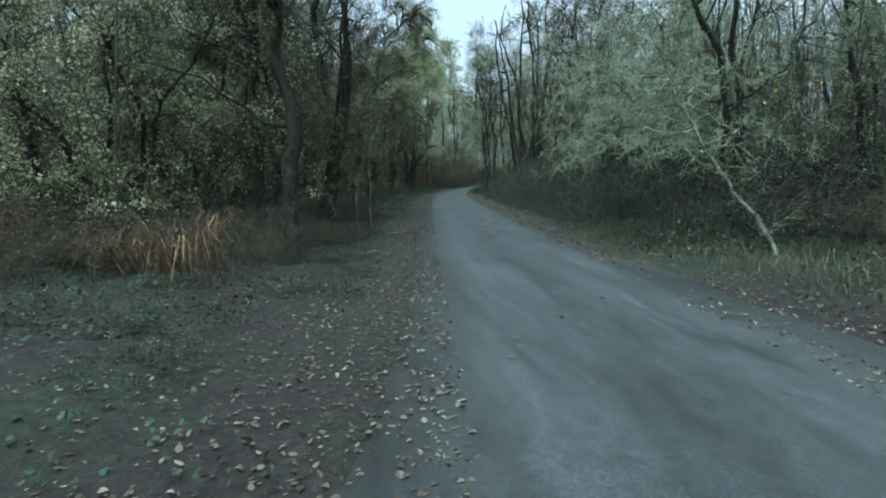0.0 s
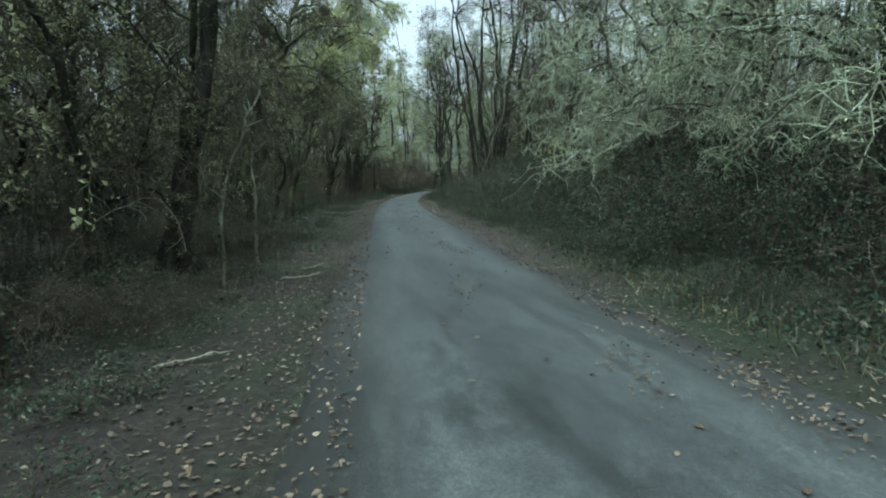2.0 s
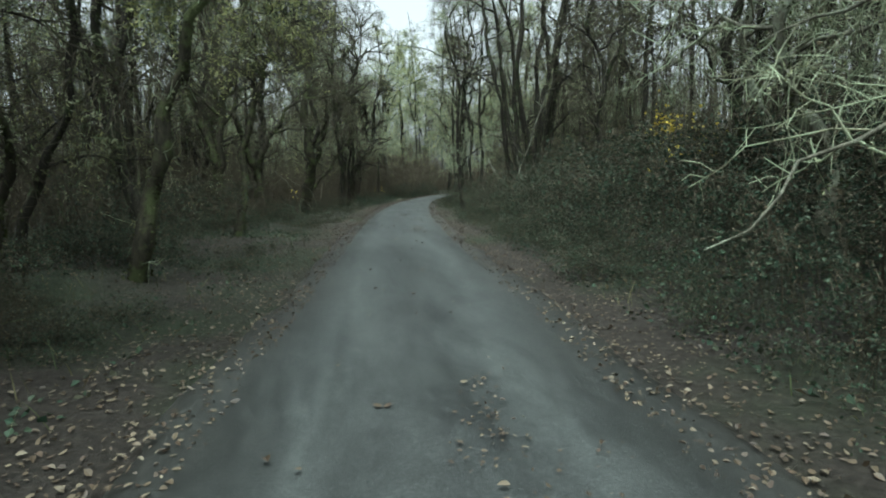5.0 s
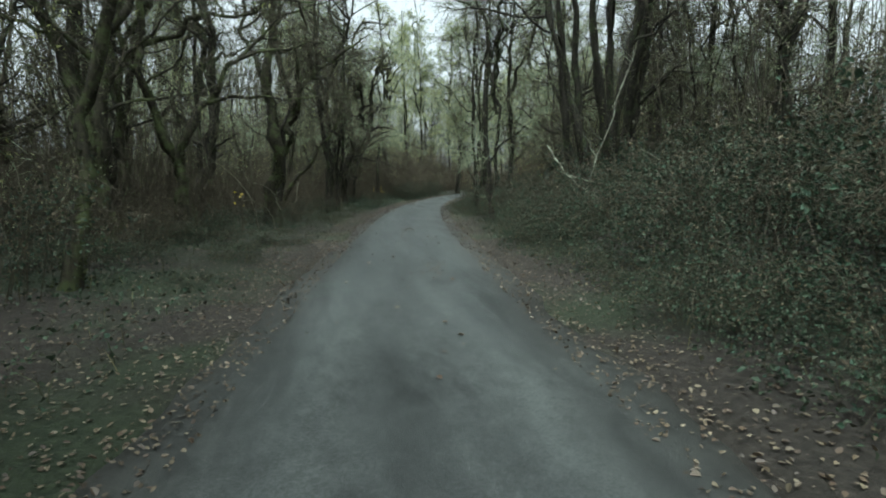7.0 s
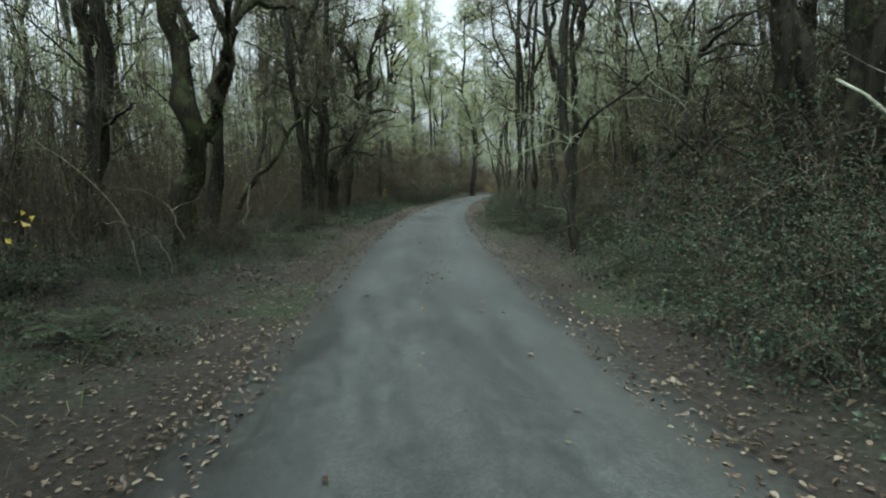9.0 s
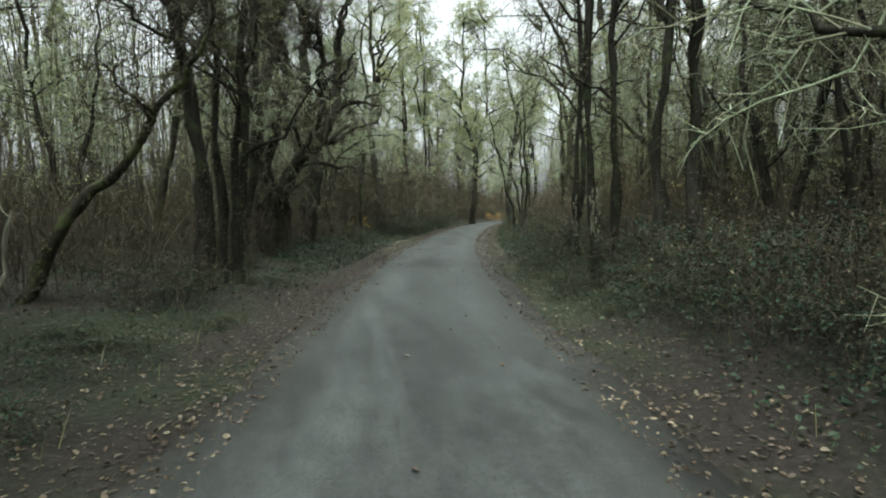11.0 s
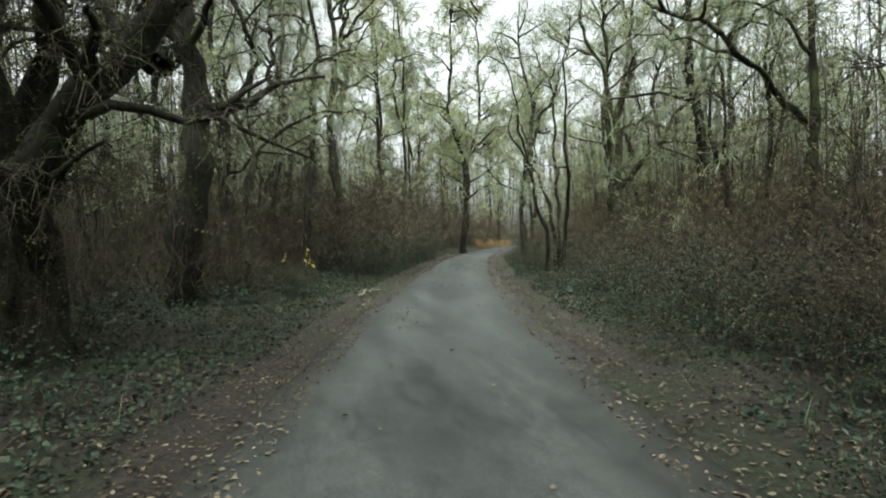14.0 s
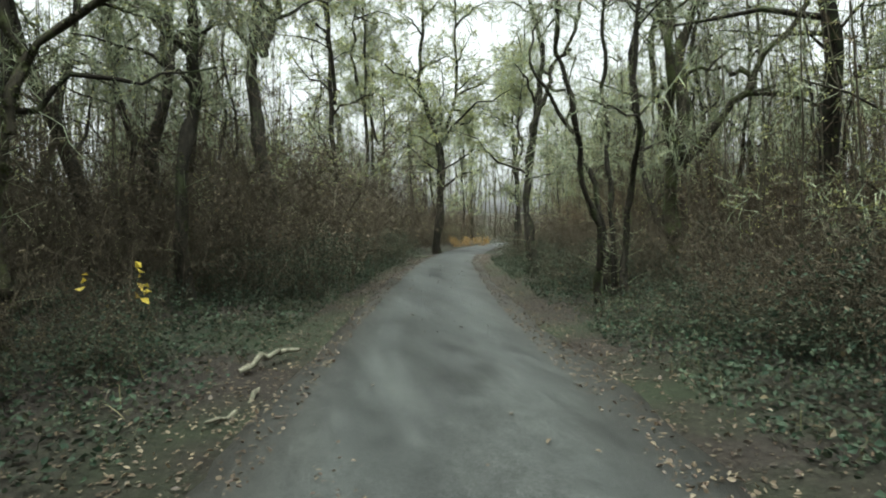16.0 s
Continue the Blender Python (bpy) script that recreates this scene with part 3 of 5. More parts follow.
key_tree((-1.0, 17.4), "young tree trailing lime lichen low over the verge", seed=130, radius=0.04, count=3, h=3.8, foot=0.6, limbs=27, first=0.3, tufts=3000, tuft_size=0.055,
         leaf_mat=LICHEN, twig_mat=BARK_THIN, limb_len=1.1, droop=0.5, rise=0.1, twigs=10, twiglets=9, bark_mat=BARK_MOSSY)
key_tree((-0.6, 20.5), ARCHED, seed=7, radius=0.11, stems=[[(0, 0, -0.2), (0.1, 0.1, 2), (0.6, 0.5, 4.0), (1.6, 1.2, 6.0), (2.4, 1.6, 7.4)]],
         limbs=26, first=0.5, tufts=11000, tuft_size=0.095, leaf_mat=LICHEN_LIME, droop=0.4, limb_len=2.2, bark_mat=BARK_MOSSY, twig_mat=BARK_TWIG, twig_r=0.0055, twiglets=14, name="leaning_tree")
key_tree((-0.5, 26.5), ARCHED, seed=67, radius=0.10, stems=[[(0, 0, -0.2), (0.1, 0.2, 1.8), (0.5, 0.6, 3.8), (1.3, 1.4, 5.8), (2.1, 2.0, 7.2)]],
         limbs=28, first=0.35, tufts=7000, tuft_size=0.07, leaf_mat=LICHEN_LIME, droop=0.35, limb_len=2.2, bark_mat=BARK_MOSSY, twig_mat=BARK_THIN, twig_r=0.0055, twiglets=14, name="leaning_tree")
key_tree((-2.4, 20.8), "young tree thick with dull lichen at the wood's edge", seed=68, radius=0.07, count=3, h=7, foot=0.7, limbs=30, first=0.15, tufts=6000, tuft_size=0.07, limb_len=2.0, twig_mat=BARK_THIN, twiglets=14)
key_tree((-1.9, 12.6), "young tree thick with dull lichen at the wood's edge", seed=69, radius=0.06, count=3, h=6.5, foot=0.7, limbs=30, first=0.15, tufts=6000, tuft_size=0.07, limb_len=1.9, twig_mat=BARK_THIN, twiglets=14)
key_tree((-2.2, 18.0), DARK, twig_mat=BARK_THIN, h=9, radius=0.12, seed=8, limbs=14, tufts=1600, count=2)
key_tree((-1.9, 24.5), DARK, twig_mat=BARK_THIN, h=9, radius=0.12, seed=109, limbs=16, first=0.3, tufts=1800)
for i, (tx, ty, th) in enumerate([(-4.4, 10.6, 5.0), (-6.2, 11.6, 5.4), (-3.6, 9.6, 3.0), (-5.2, 9.9, 3.6), (-4.1, 12.6, 4.6), (-5.0, 11.4, 4.4)]):
    key_tree((tx, ty), "dense leafy shrub with pale green glossy leaves", seed=300 + i, radius=0.05, count=3, h=th, foot=0.8, limbs=27, first=0.12, tufts=5200, tuft_size=0.085,
             leaf_mat=LEAF_PALE, leaf_name="foliage", tuft_long=1.7, limb_len=1.7, droop=0.2, twig_mat=BARK_THIN, name="leafy_shrub")
# west side, second stretch: forked, mossy old trunks
OLD = "old forked tree with dark mossy trunks"
key_tree((-1.7, 30.5), OLD, twig_mat=BARK_THIN, seed=10, radius=0.15, stems=[[(0, 0, -0.2), (-0.1, 0, 1.4), (-0.6, 0.2, 3.2), (-1.1, 0.3, 6), (-1.2, 0.4, 9)], [(0.02, 0, -0.2), (0.15, 0, 1.5), (0.5, 0.1, 3), (0.9, 0.2, 5.5), (1.1, 0.3, 8)]],
         limbs=18, first=0.25, tufts=1200, bark_mat=BARK_MOSSY)
key_tree((-0.75, 32.2), OLD, twig_mat=BARK_THIN, seed=11, radius=0.12, stems=[[(0, 0, -0.2), (0.0, 0, 1.2), (0.25, 0.2, 2.4), (0.9, 0.5, 3.6), (2.0, 0.8, 4.9)], [(0, 0.02, -0.2), (-0.15, 0, 1.6), (-0.3, 0.2, 3.5), (-0.2, 0.2, 8)]],
         limbs=16, first=0.3, tufts=1000, bark_mat=BARK_MOSSY)
key_tree((0.5, 36.4), OLD, twig_mat=BARK_THIN, seed=12, radius=0.19, stems=[[(0, 0, -0.2), (0.02, 0, 1.5), (0.1, 0, 3.2), (0.3, 0.1, 6), (0.4, 0.2, 10)], [(0.1, 0, 1.6), (0.5, 0.1, 3.0), (1.3, 0.3, 4.4), (2.2, 0.4, 5.4)]],
         limbs=16, first=0.3, tufts=1400, bark_mat=BARK_MOSSY)
key_tree((-1.95, 38.5), DARK, twig_mat=BARK_THIN, h=11, radius=0.2, seed=13, limbs=14, tufts=1000)
key_tree((-3.2, 35.0), DARK, twig_mat=BARK_THIN, h=10, radius=0.17, seed=14, limbs=14, tufts=1000, count=2, foot=0.3)
key_tree((0.3, 38.3), DARK, twig_mat=BARK_THIN, h=10, radius=0.13, seed=15, limbs=12, tufts=1200)
key_tree((1.85, 42.5), DARK, h=11, radius=0.12, seed=16, limbs=22, tufts=1200, lean=(0.1, 0.2), bend=0.12, twig_mat=BARK_THIN)
key_tree((4.6, 57.6), "weeping tree veiled in lime lichen", h=10, radius=0.12, seed=80, limbs=26, first=0.2, tufts=4600, droop=0.55, leaf_mat=LICHEN_LIME, lean=(0.6, 0))
for i, (tx, ty) in enumerate([(8.3, 72.0), (10.2, 79.0), (12.0, 86.0), (19.2, 78.0), (21.5, 84.0), (16.0, 92.0), (19.5, 98.0), (23.5, 103.0), (27.0, 110.0), (15.0, 101.0), (31.0, 98.0), (21.0, 108.0)]):
    key_tree((tx, ty), "tall far tree misted with lime lichen", h=(19, 20, 18)[i % 3] if i < 3 else 14 + i % 3, radius=0.14, seed=90 + i, limbs=24, first=0.15, tufts=3600, tuft_size=0.15, leaf_mat=LICHEN_LIME, limb_len=3.0, split_limbs=False, twig_r=0.014)
key_tree((-3.4, 27.5), DARK, twig_mat=BARK_THIN, h=10, radius=0.16, seed=17, limbs=14, tufts=1200, count=2, foot=0.35)
key_tree((1.7, 46.5), DARK, h=9, radius=0.12, seed=18, limbs=14, tufts=1800)
OVER = "mossy tree with fine twiggy boughs meeting over the lane"
key_tree((-0.4, 47.2), OVER, seed=120, radius=0.11, stems=[[(0, 0, -0.2), (0.1, 0, 2.5), (0.4, 0.2, 5), (0.9, 0.3, 9)], [(0.3, 0.1, 4.2), (1.8, 0.3, 5.6), (3.6, 0.5, 6.6), (5.4, 0.6, 7.0)], [(0.4, 0.2, 5.0), (1.7, 0.8, 6.8), (3.2, 1.4, 8.2), (4.6, 1.9, 9)]],
         limbs=30, first=0.35, tufts=2600, leaf_mat=LICHEN_LIME, twig_mat=BARK_THIN, bark_mat=BARK_MOSSY, limb_len=1.7)
key_tree((-2.6, 33.6), OVER, seed=121, radius=0.11, stems=[[(0, 0, -0.2), (0.1, 0, 2.5), (0.4, 0.2, 5), (0.6, 0.3, 9)], [(0.3, 0.1, 3.8), (1.9, 0.5, 5.0), (3.6, 1.0, 5.9), (5.2, 1.5, 6.3)], [(0.4, 0.2, 4.4), (1.5, 0.2, 6.0), (3.0, 0.4, 7.0), (4.6, 0.6, 7.3)]],
         limbs=30, first=0.35, tufts=2400, leaf_mat=LICHEN, twig_mat=BARK_THIN, bark_mat=BARK_MOSSY, limb_len=1.6)
# west side, third stretch
key_tree((2.12, 43.1), DARK, twig_mat=BARK_THIN, h=10, radius=0.078, seed=19, limbs=27, tufts=1200, count=3, foot=0.32)
key_tree((0.05, 41.0), "mossy trunk leaning far over towards the lane", seed=20, radius=0.085, twig_mat=BARK_THIN,
         stems=[[(-0.1, 0, -0.2), (0.5, 0, 0.8), (1.0, 0.05, 1.6), (1.6, 0.1, 2.5), (2.1, 0.1, 3.3), (2.9, 0.2, 4.6)]], limbs=6, limb_len=1.2, first=0.45, tufts=400, whiskers=12, bark_mat=BARK_MOSSY, name="leaning_tree")
key_tree((2.4, 48.1), "dark leaning tree hung with lichen tangles", seed=21, radius=0.21,
         stems=[[(0, 0, -0.2), (0.2, 0.0, 1.0), (0.6, 0.1, 2.0), (1.0, 0.2, 3.0), (1.5, 0.4, 4.2), (2.1, 0.5, 5.6), (2.6, 0.6, 7.0)], [(-0.15, 0.3, -0.2), (-0.1, 0.3, 1.2), (0.2, 0.5, 2.6), (0.5, 0.8, 4.4), (0.8, 1.0, 7)],
                [(-0.25, 0, -0.2), (-0.5, 0.2, 2.0), (-0.6, 0.3, 4), (-0.2, 0.3, 7.5)], [(1.0, 0.2, 3.0), (1.1, 0.1, 3.8), (1.2, 0.0, 4.8), (1.2, 0.1, 6.5)]],
         limbs=52, first=0.12, tufts=7000, limb_len=1.7, bark_mat=BARK_DARK, leaf_mat=LICHEN_DUN, twig_mat=BARK_THIN, name="leaning_tree", twigs=13, twiglets=12, droop=0.35, whiskers=45)
key_tree((2.6, 52.4), "thick old trunk dark with moss, leaning a little", twig_mat=BARK_THIN, h=12, radius=0.26, seed=22, limbs=16, first=0.28, tufts=1600, lean=(0.6, 0.0), bark_mat=BARK_DARK, bend=0.15)
key_tree((2.5, 56.2), DARK, h=10, radius=0.12, seed=23, limbs=12, tufts=1200)
key_tree((3.4, 54.8), "small crooked tree with a mossy bough reaching out sideways", seed=24, radius=0.085,
         stems=[[(0, 0, -0.2), (0.05, 0, 1.3), (0.15, 0.05, 2.4), (0.7, 0.2, 3.3), (1.7, 0.4, 3.75), (2.6, 0.5, 3.8)], [(0.1, 0, 2.2), (0.1, 0.2, 3.4), (-0.2, 0.3, 5.2), (-0.1, 0.3, 7)]],
         limbs=16, first=0.4, tufts=1600, limb_len=1.5, bark_mat=BARK_MOSSY, leaf_mat=LICHEN_LIME)
key_tree((5.7, 63.2), "tall straight lichened tree standing by the bend", h=15, radius=0.2, seed=25, limbs=30, first=0.15, tufts=6000, tuft_size=0.11, leaf_mat=LICHEN_LIME, limb_len=3.0, bend=0.15, twigs=9)
key_tree((3.6, 61.5), DARK, h=11, radius=0.14, seed=26, limbs=16, tufts=2200, leaf_mat=LICHEN_LIME)
# the tree in the bend, forked in a V
key_tree((14.4, 79.0), "tall tree forking in a V, its crown lime with lichen", seed=27, radius=0.21,
         stems=[[(0, 0, -0.2), (0, 0, 2.5), (-0.1, 0, 5), (-0.7, 0.2, 9), (-1.0, 0.3, 17)], [(0.05, 0, 2.6), (0.6, 0.2, 6), (1.3, 0.4, 10), (1.5, 0.5, 17)]],
         limbs=40, first=0.2, tufts=10000, tuft_size=0.16, leaf_mat=LICHEN_LIME, limb_len=4.4, twigs=9, twig_r=0.018)
# east side, first stretch
key_tree((5.35, 7.2), "pale leaning tree with long lichened boughs", seed=30, radius=0.034,
         stems=[[(0.1, -0.3, -0.2), (-0.2, 0.0, 0.7), (-0.48, 0.95, 2.15), (-0.75, 1.8, 3.4), (-1.0, 2.4, 4.6)]], limbs=26, first=0.3, tufts=1300, tuft_size=0.05, twig_r=0.004,
         bark_mat=BARK_MOTTLED, twig_mat=BARK_TWIG, limb_len=1.35, rise=-0.02, droop=0.1, spread=0.95, twigs=6, twiglets=4, name="leaning_tree")
for i, (tx, ty, th) in enumerate([(7.0, 14.0, 5.2), (6.8, 17.2, 5.4), (8.0, 11.6, 5.0), (8.6, 19.6, 5.6)]):
    key_tree((tx, ty), "spreading shrubby tree with pale lichened boughs", seed=31 + 20 * i, radius=0.075, count=3, h=th, foot=0.6, limbs=30, first=0.22, tufts=1500, bark_mat=BARK_MOTTLED,
             leaf_mat=LICHEN, twig_mat=BARK_TWIG, limb_len=2.2, rise=0.05, spread=0.92, twigs=8, droop=0.2)
PALE_BOUGHS = "shrubby tree with long pale lichened boughs held out sideways"
key_tree((7.6, 10.9), PALE_BOUGHS, seed=65, radius=0.065, name="leaning_tree", bark_mat=BARK_MOTTLED, twig_mat=BARK_TWIG, limbs=40, limb_len=1.15, first=0.25, rise=0.15, spread=0.7, twigs=6, tufts=1100, tuft_size=0.045,
         stems=[[(0, 0, -0.2), (0.2, 0.1, 1.5), (0.6, 0.2, 3), (1, 0.3, 5)], [(0.25, 0.1, 1.8), (-0.6, -0.1, 2.2), (-1.8, -0.2, 2.3), (-2.9, -0.3, 2.05)], [(0.35, 0.1, 2.2), (-0.7, 0, 2.55), (-1.9, -0.2, 2.75), (-3.0, -0.4, 2.6)],
                [(0.15, 0.1, 1.3), (-0.5, 0, 1.6), (-1.5, -0.1, 1.6), (-2.3, -0.2, 1.3)], [(0.5, 0.2, 2.6), (-0.6, 0.3, 3.0), (-2, 0.5, 3.2), (-3.1, 0.6, 3.1)]])
key_tree((9.0, 14.0), PALE_BOUGHS, seed=66, radius=0.075, name="leaning_tree", bark_mat=BARK_PALE, twig_mat=BARK_TWIG, limbs=40, limb_len=0.75, first=0.2, rise=0.0, spread=0.7, twigs=5, twiglets=5, tufts=1100, tuft_size=0.045,
         stems=[[(0, 0, -0.2), (-0.2, 0.1, 1.2), (-0.6, 0.3, 2.3), (-0.9, 0.4, 3.6), (-1.0, 0.5, 5)], [(-0.6, 0.3, 2.2), (-1.4, 0.6, 2.45), (-2.2, 0.9, 2.15), (-2.9, 1.2, 1.7)], [(-0.7, 0.3, 2.6), (-1.7, 0.5, 3.1), (-2.6, 0.7, 3.0), (-3.4, 0.9, 2.6)],
                [(-0.8, 0.4, 3.0), (-1.5, -0.3, 3.4), (-2.3, -0.8, 3.3), (-3.0, -1.2, 2.9)], [(-0.3, 0.1, 1.5), (-1.1, -0.4, 1.8), (-2.0, -0.7, 1.6), (-2.7, -0.9, 1.2)]])
key_tree((6.9, 10.3), DARK, twig_mat=BARK_THIN, leaf_mat=LICHEN_DUN, h=8, radius=0.08, seed=33, limbs=14, tufts=1800, count=2)
key_tree((8.3, 20.5), DARK, twig_mat=BARK_THIN, leaf_mat=LICHEN_DUN, h=8, radius=0.09, seed=34, limbs=16, tufts=2000, count=2)
# the big many-stemmed tree
key_tree((8.7, 32.0), "large dark many-stemmed tree rising from a bramble bank", twig_mat=BARK_THIN, h=11, radius=0.11, seed=35, count=9, foot=0.8, limbs=36, first=0.22, tufts=1800, whiskers=34)
key_tree((8.6, 26.5), DARK, twig_mat=BARK_THIN, h=9, radius=0.09, seed=36, limbs=14, tufts=1600)
key_tree((6.9, 35.5), DARK, h=10, radius=0.09, seed=37, limbs=14, tufts=1800)
key_tree((8.4, 36.0), "dead trunk leaning out of the thicket", seed=38, radius=0.13, stems=[[(-0.4, 0, -0.2), (0.2, 0.3, 0.8), (0.95, 0.8, 2.2), (1.6, 1.2, 3.3), (2.3, 1.6, 4.4)]],
         limbs=8, first=0.5, tufts=300, name="leaning_tree", twig_mat=BARK_THIN)
key_tree((8.6, 35.2), "dead trunk leaning out of the thicket", seed=39, radius=0.08, stems=[[(-0.2, 0, -0.2), (0.3, 0.4, 0.9), (0.9, 0.8, 1.6), (1.7, 1.2, 2.4)]],
         limbs=6, first=0.5, tufts=200, name="leaning_tree", twig_mat=BARK_THIN)
key_tree((8.98, 40.55), DARK, twig_mat=BARK_THIN, h=11, radius=0.10, seed=40, limbs=12, tufts=1200)
whitened(key_tree((7.84, 41.4), "slim dark trunk whitened by lichen near the ground", twig_mat=BARK_THIN, h=11, radius=0.075, seed=41, limbs=14, first=0.25, tufts=1200, bend=0.2), (0.85, 1.5))
key_tree((8.08, 41.45), DARK, twig_mat=BARK_THIN, h=10, radius=0.065, seed=61, limbs=12, first=0.25, tufts=900, bend=0.15)
key_tree((8.32, 40.6), DARK, twig_mat=BARK_THIN, h=11, radius=0.095, seed=42, limbs=12, first=0.35, tufts=1000)
whitened(key_tree((8.27, 43.2), "slim dark trunk whitened by lichen near the ground", twig_mat=BARK_THIN, h=12, radius=0.058, seed=43, limbs=14, first=0.3, tufts=1200, bend=0.12), (0.7, 1.45))
key_tree((8.33, 43.95), DARK, twig_mat=BARK_THIN, h=11, radius=0.058, seed=63, limbs=12, first=0.3, tufts=900, lean=(0.3, 0.2), bend=0.2)
key_tree((14.3, 51.2), "tree with a long mossy bough held out over the lane", seed=46, radius=0.11, bark_mat=BARK_MOSSY,
         stems=[[(0, 0, -0.2), (0.1, 0, 2.5), (0.1, 0.1, 6), (0.3, 0.2, 11)], [(0.1, 0, 3.3), (-1.2, 0.1, 4.3), (-2.3, 0.2, 4.75), (-3.8, 0.4, 5.4), (-5.2, 0.5, 5.8)]], limbs=18, first=0.3, tufts=2600, leaf_mat=LICHEN_LIME)
key_tree((11.4, 56.4), "cluster of leaning slender trunks by the lane", seed=47, radius=0.062, count=4, h=6.5, foot=0.5, lean=(-0.9, 0.2), limbs=22, first=0.3, tufts=2200, limb_len=1.8)
key_tree((14.5, 58.6), "broad old tree dividing into many mossy stems", seed=48, radius=0.16, limbs=26, first=0.25, tufts=2200, bark_mat=BARK_MOSSY,
         stems=[[(0, 0, -0.2), (0, 0, 2), (0.1, 0, 4.2), (0.6, 0.2, 7), (1.2, 0.2, 10)], [(0, 0, 2.8), (-0.5, 0.1, 4.5), (-1.2, 0.2, 7), (-1.6, 0.2, 10)], [(0, 0, 3), (-0.1, 0.4, 5.5), (-0.2, 0.6, 11)], [(0.05, 0, 2.6), (1.2, -0.3, 4.4), (2.4, -0.5, 6.5), (3, -0.6, 9)]])
key_tree((12.8, 62.5), DARK, h=11, radius=0.13, seed=49, limbs=18, tufts=3000, leaf_mat=LICHEN_LIME)


# ---- the wood behind: a few kinds of tree, copied ----
def wood_template(seed, h, radius, count, leaf_mat, tufts, twig_mat=None, size=0.085):
    rng = np.random.default_rng(500 + seed)
    ob = thing("woodland_tree", (0, 0, 0), "bare lichened tree standing deeper in the wood", "tree", "trees of the wood")
    stems = [[p + np.array([0.25 * i, 0.1 * i, 0]) for p in upright(rng, h * rng.uniform(0.85, 1.1), (rng.normal() * 1.0, rng.normal() * 1.0), 0.5)] for i in range(count)]
    return grow(ob, rng, stems, radius, limbs=20, limb_len=2.5, twigs=10, twiglets=9, whiskers=14, tuft_long=1.6 if leaf_mat == LEAF_GREEN else 2.4, tufts=tufts, tuft_size=size, leaf_mat=leaf_mat, twig_mat=twig_mat, split_limbs=False, first=0.12, twig_r=0.008)


WOOD = [wood_template(1, 11, 0.085, 1, LICHEN_DUN, 900, BARK_THIN), wood_template(2, 9, 0.075, 2, LICHEN_LIME, 1900), wood_template(3, 13, 0.12, 1, LICHEN_LIME, 1900),
        wood_template(4, 8, 0.06, 3, LICHEN_DUN, 1300, BARK_THIN), wood_template(5, 10, 0.08, 2, LICHEN, 1500), wood_template(6, 7.5, 0.06, 3, LEAF_GREEN, 3600, BARK_THIN, 0.11)]


def scatter_wood():
    rng = np.random.default_rng(77)
    used = [False] * len(WOOD)
    rows = []
    # off: metres from the lane's edge; the nearest rank is thinner
    # rows below y = 0 stand unseen behind the camera, kept for their shade
    for y in np.arange(-4, 100, 2.7):
        for side in (-1, 1):
            for off in (3.8, 5.8, 8.2, 11.2, 15.0):
                if rng.random() < (0.42 if off < 4 else 0.6) + (0.36 if side < 0 and 10 < y < 38 else 0.3 if side > 0 and 34 < y < 72 else 0):
                    rows.append((y + rng.uniform(-1.6, 1.6), side, off + rng.uniform(-1.0, 1.8)))
    # a denser, darker stand on the east side beyond the many-stemmed tree
    rows += [(y + rng.uniform(-1, 1), 1, off + rng.uniform(-0.8, 0.8)) for y in np.arange(32, 50, 2.6) for off in (6.4, 9.4)]
    for y, side, off in rows:
        x = float(road_mid(y)) + side * (HALF + off)
        if (off > 13.5 and (y < 30 or y > 80)) or (y > 22 and off > 15.2):
            continue
        if (y < 15 and side < 0 and x < -5.5) or (y < 11 and side < 0 and off < 8) or (y > 22 and off < 5.2) or off < 4:
            continue
        if y < 25:
            odds = [0.3, 0.08, 0.05, 0.27, 0.18, 0.12] if side < 0 else [0.1, 0.12, 0.13, 0.1, 0.45, 0.1]
        elif y < 46:
            odds = [0.45, 0.03, 0.02, 0.45, 0.05, 0] if side < 0 else [0.40, 0.06, 0.03, 0.42, 0.09, 0]
        else:
            odds = [0.1, 0.35, 0.25, 0.1, 0.2, 0]
        k = int(rng.choice(6, p=odds))
        s = rng.uniform(0.85, 1.2)
        m = pose(*ground_point(x, y), 0, 0, rng.uniform(0, 360)) @ Matrix.Scale(s, 4)
        if not used[k]:
            WOOD[k].matrix_basis, used[k] = m, True
        else:
            copy_thing(WOOD[k], m)


scatter_wood()


# ---- undergrowth ----
def cane_lines(rng, n, h, reach, k=7, arch=0.0, foot=0.35):
    """Canes rising from a small plot, arching over."""
    a, r = rng.uniform(0, 2 * np.pi, n), np.sqrt(rng.random(n)) * foot
    root = np.stack([np.cos(a) * r, np.sin(a) * r, np.full(n, -0.1)], 1)
    b = a + rng.normal(size=n) * 0.9
    ln, go = h * rng.uniform(0.55, 1.1, n), reach * rng.uniform(0.3, 1.1, n)
    s = np.linspace(0, 1, k)
    rise = s[None] * (1 + arch) - arch * s[None] ** 2 * 1.6
    lines = np.stack([root[:, :1] + np.cos(b)[:, None] * go[:, None] * s ** 1.5, root[:, 1:2] + np.sin(b)[:, None] * go[:, None] * s ** 1.5, root[:, 2:] + ln[:, None] * rise], -1)
    lines[:, 1:] += np.cumsum(rng.normal(size=(n, k - 1, 3)) * 0.03 * h / 2, 1)
    return lines


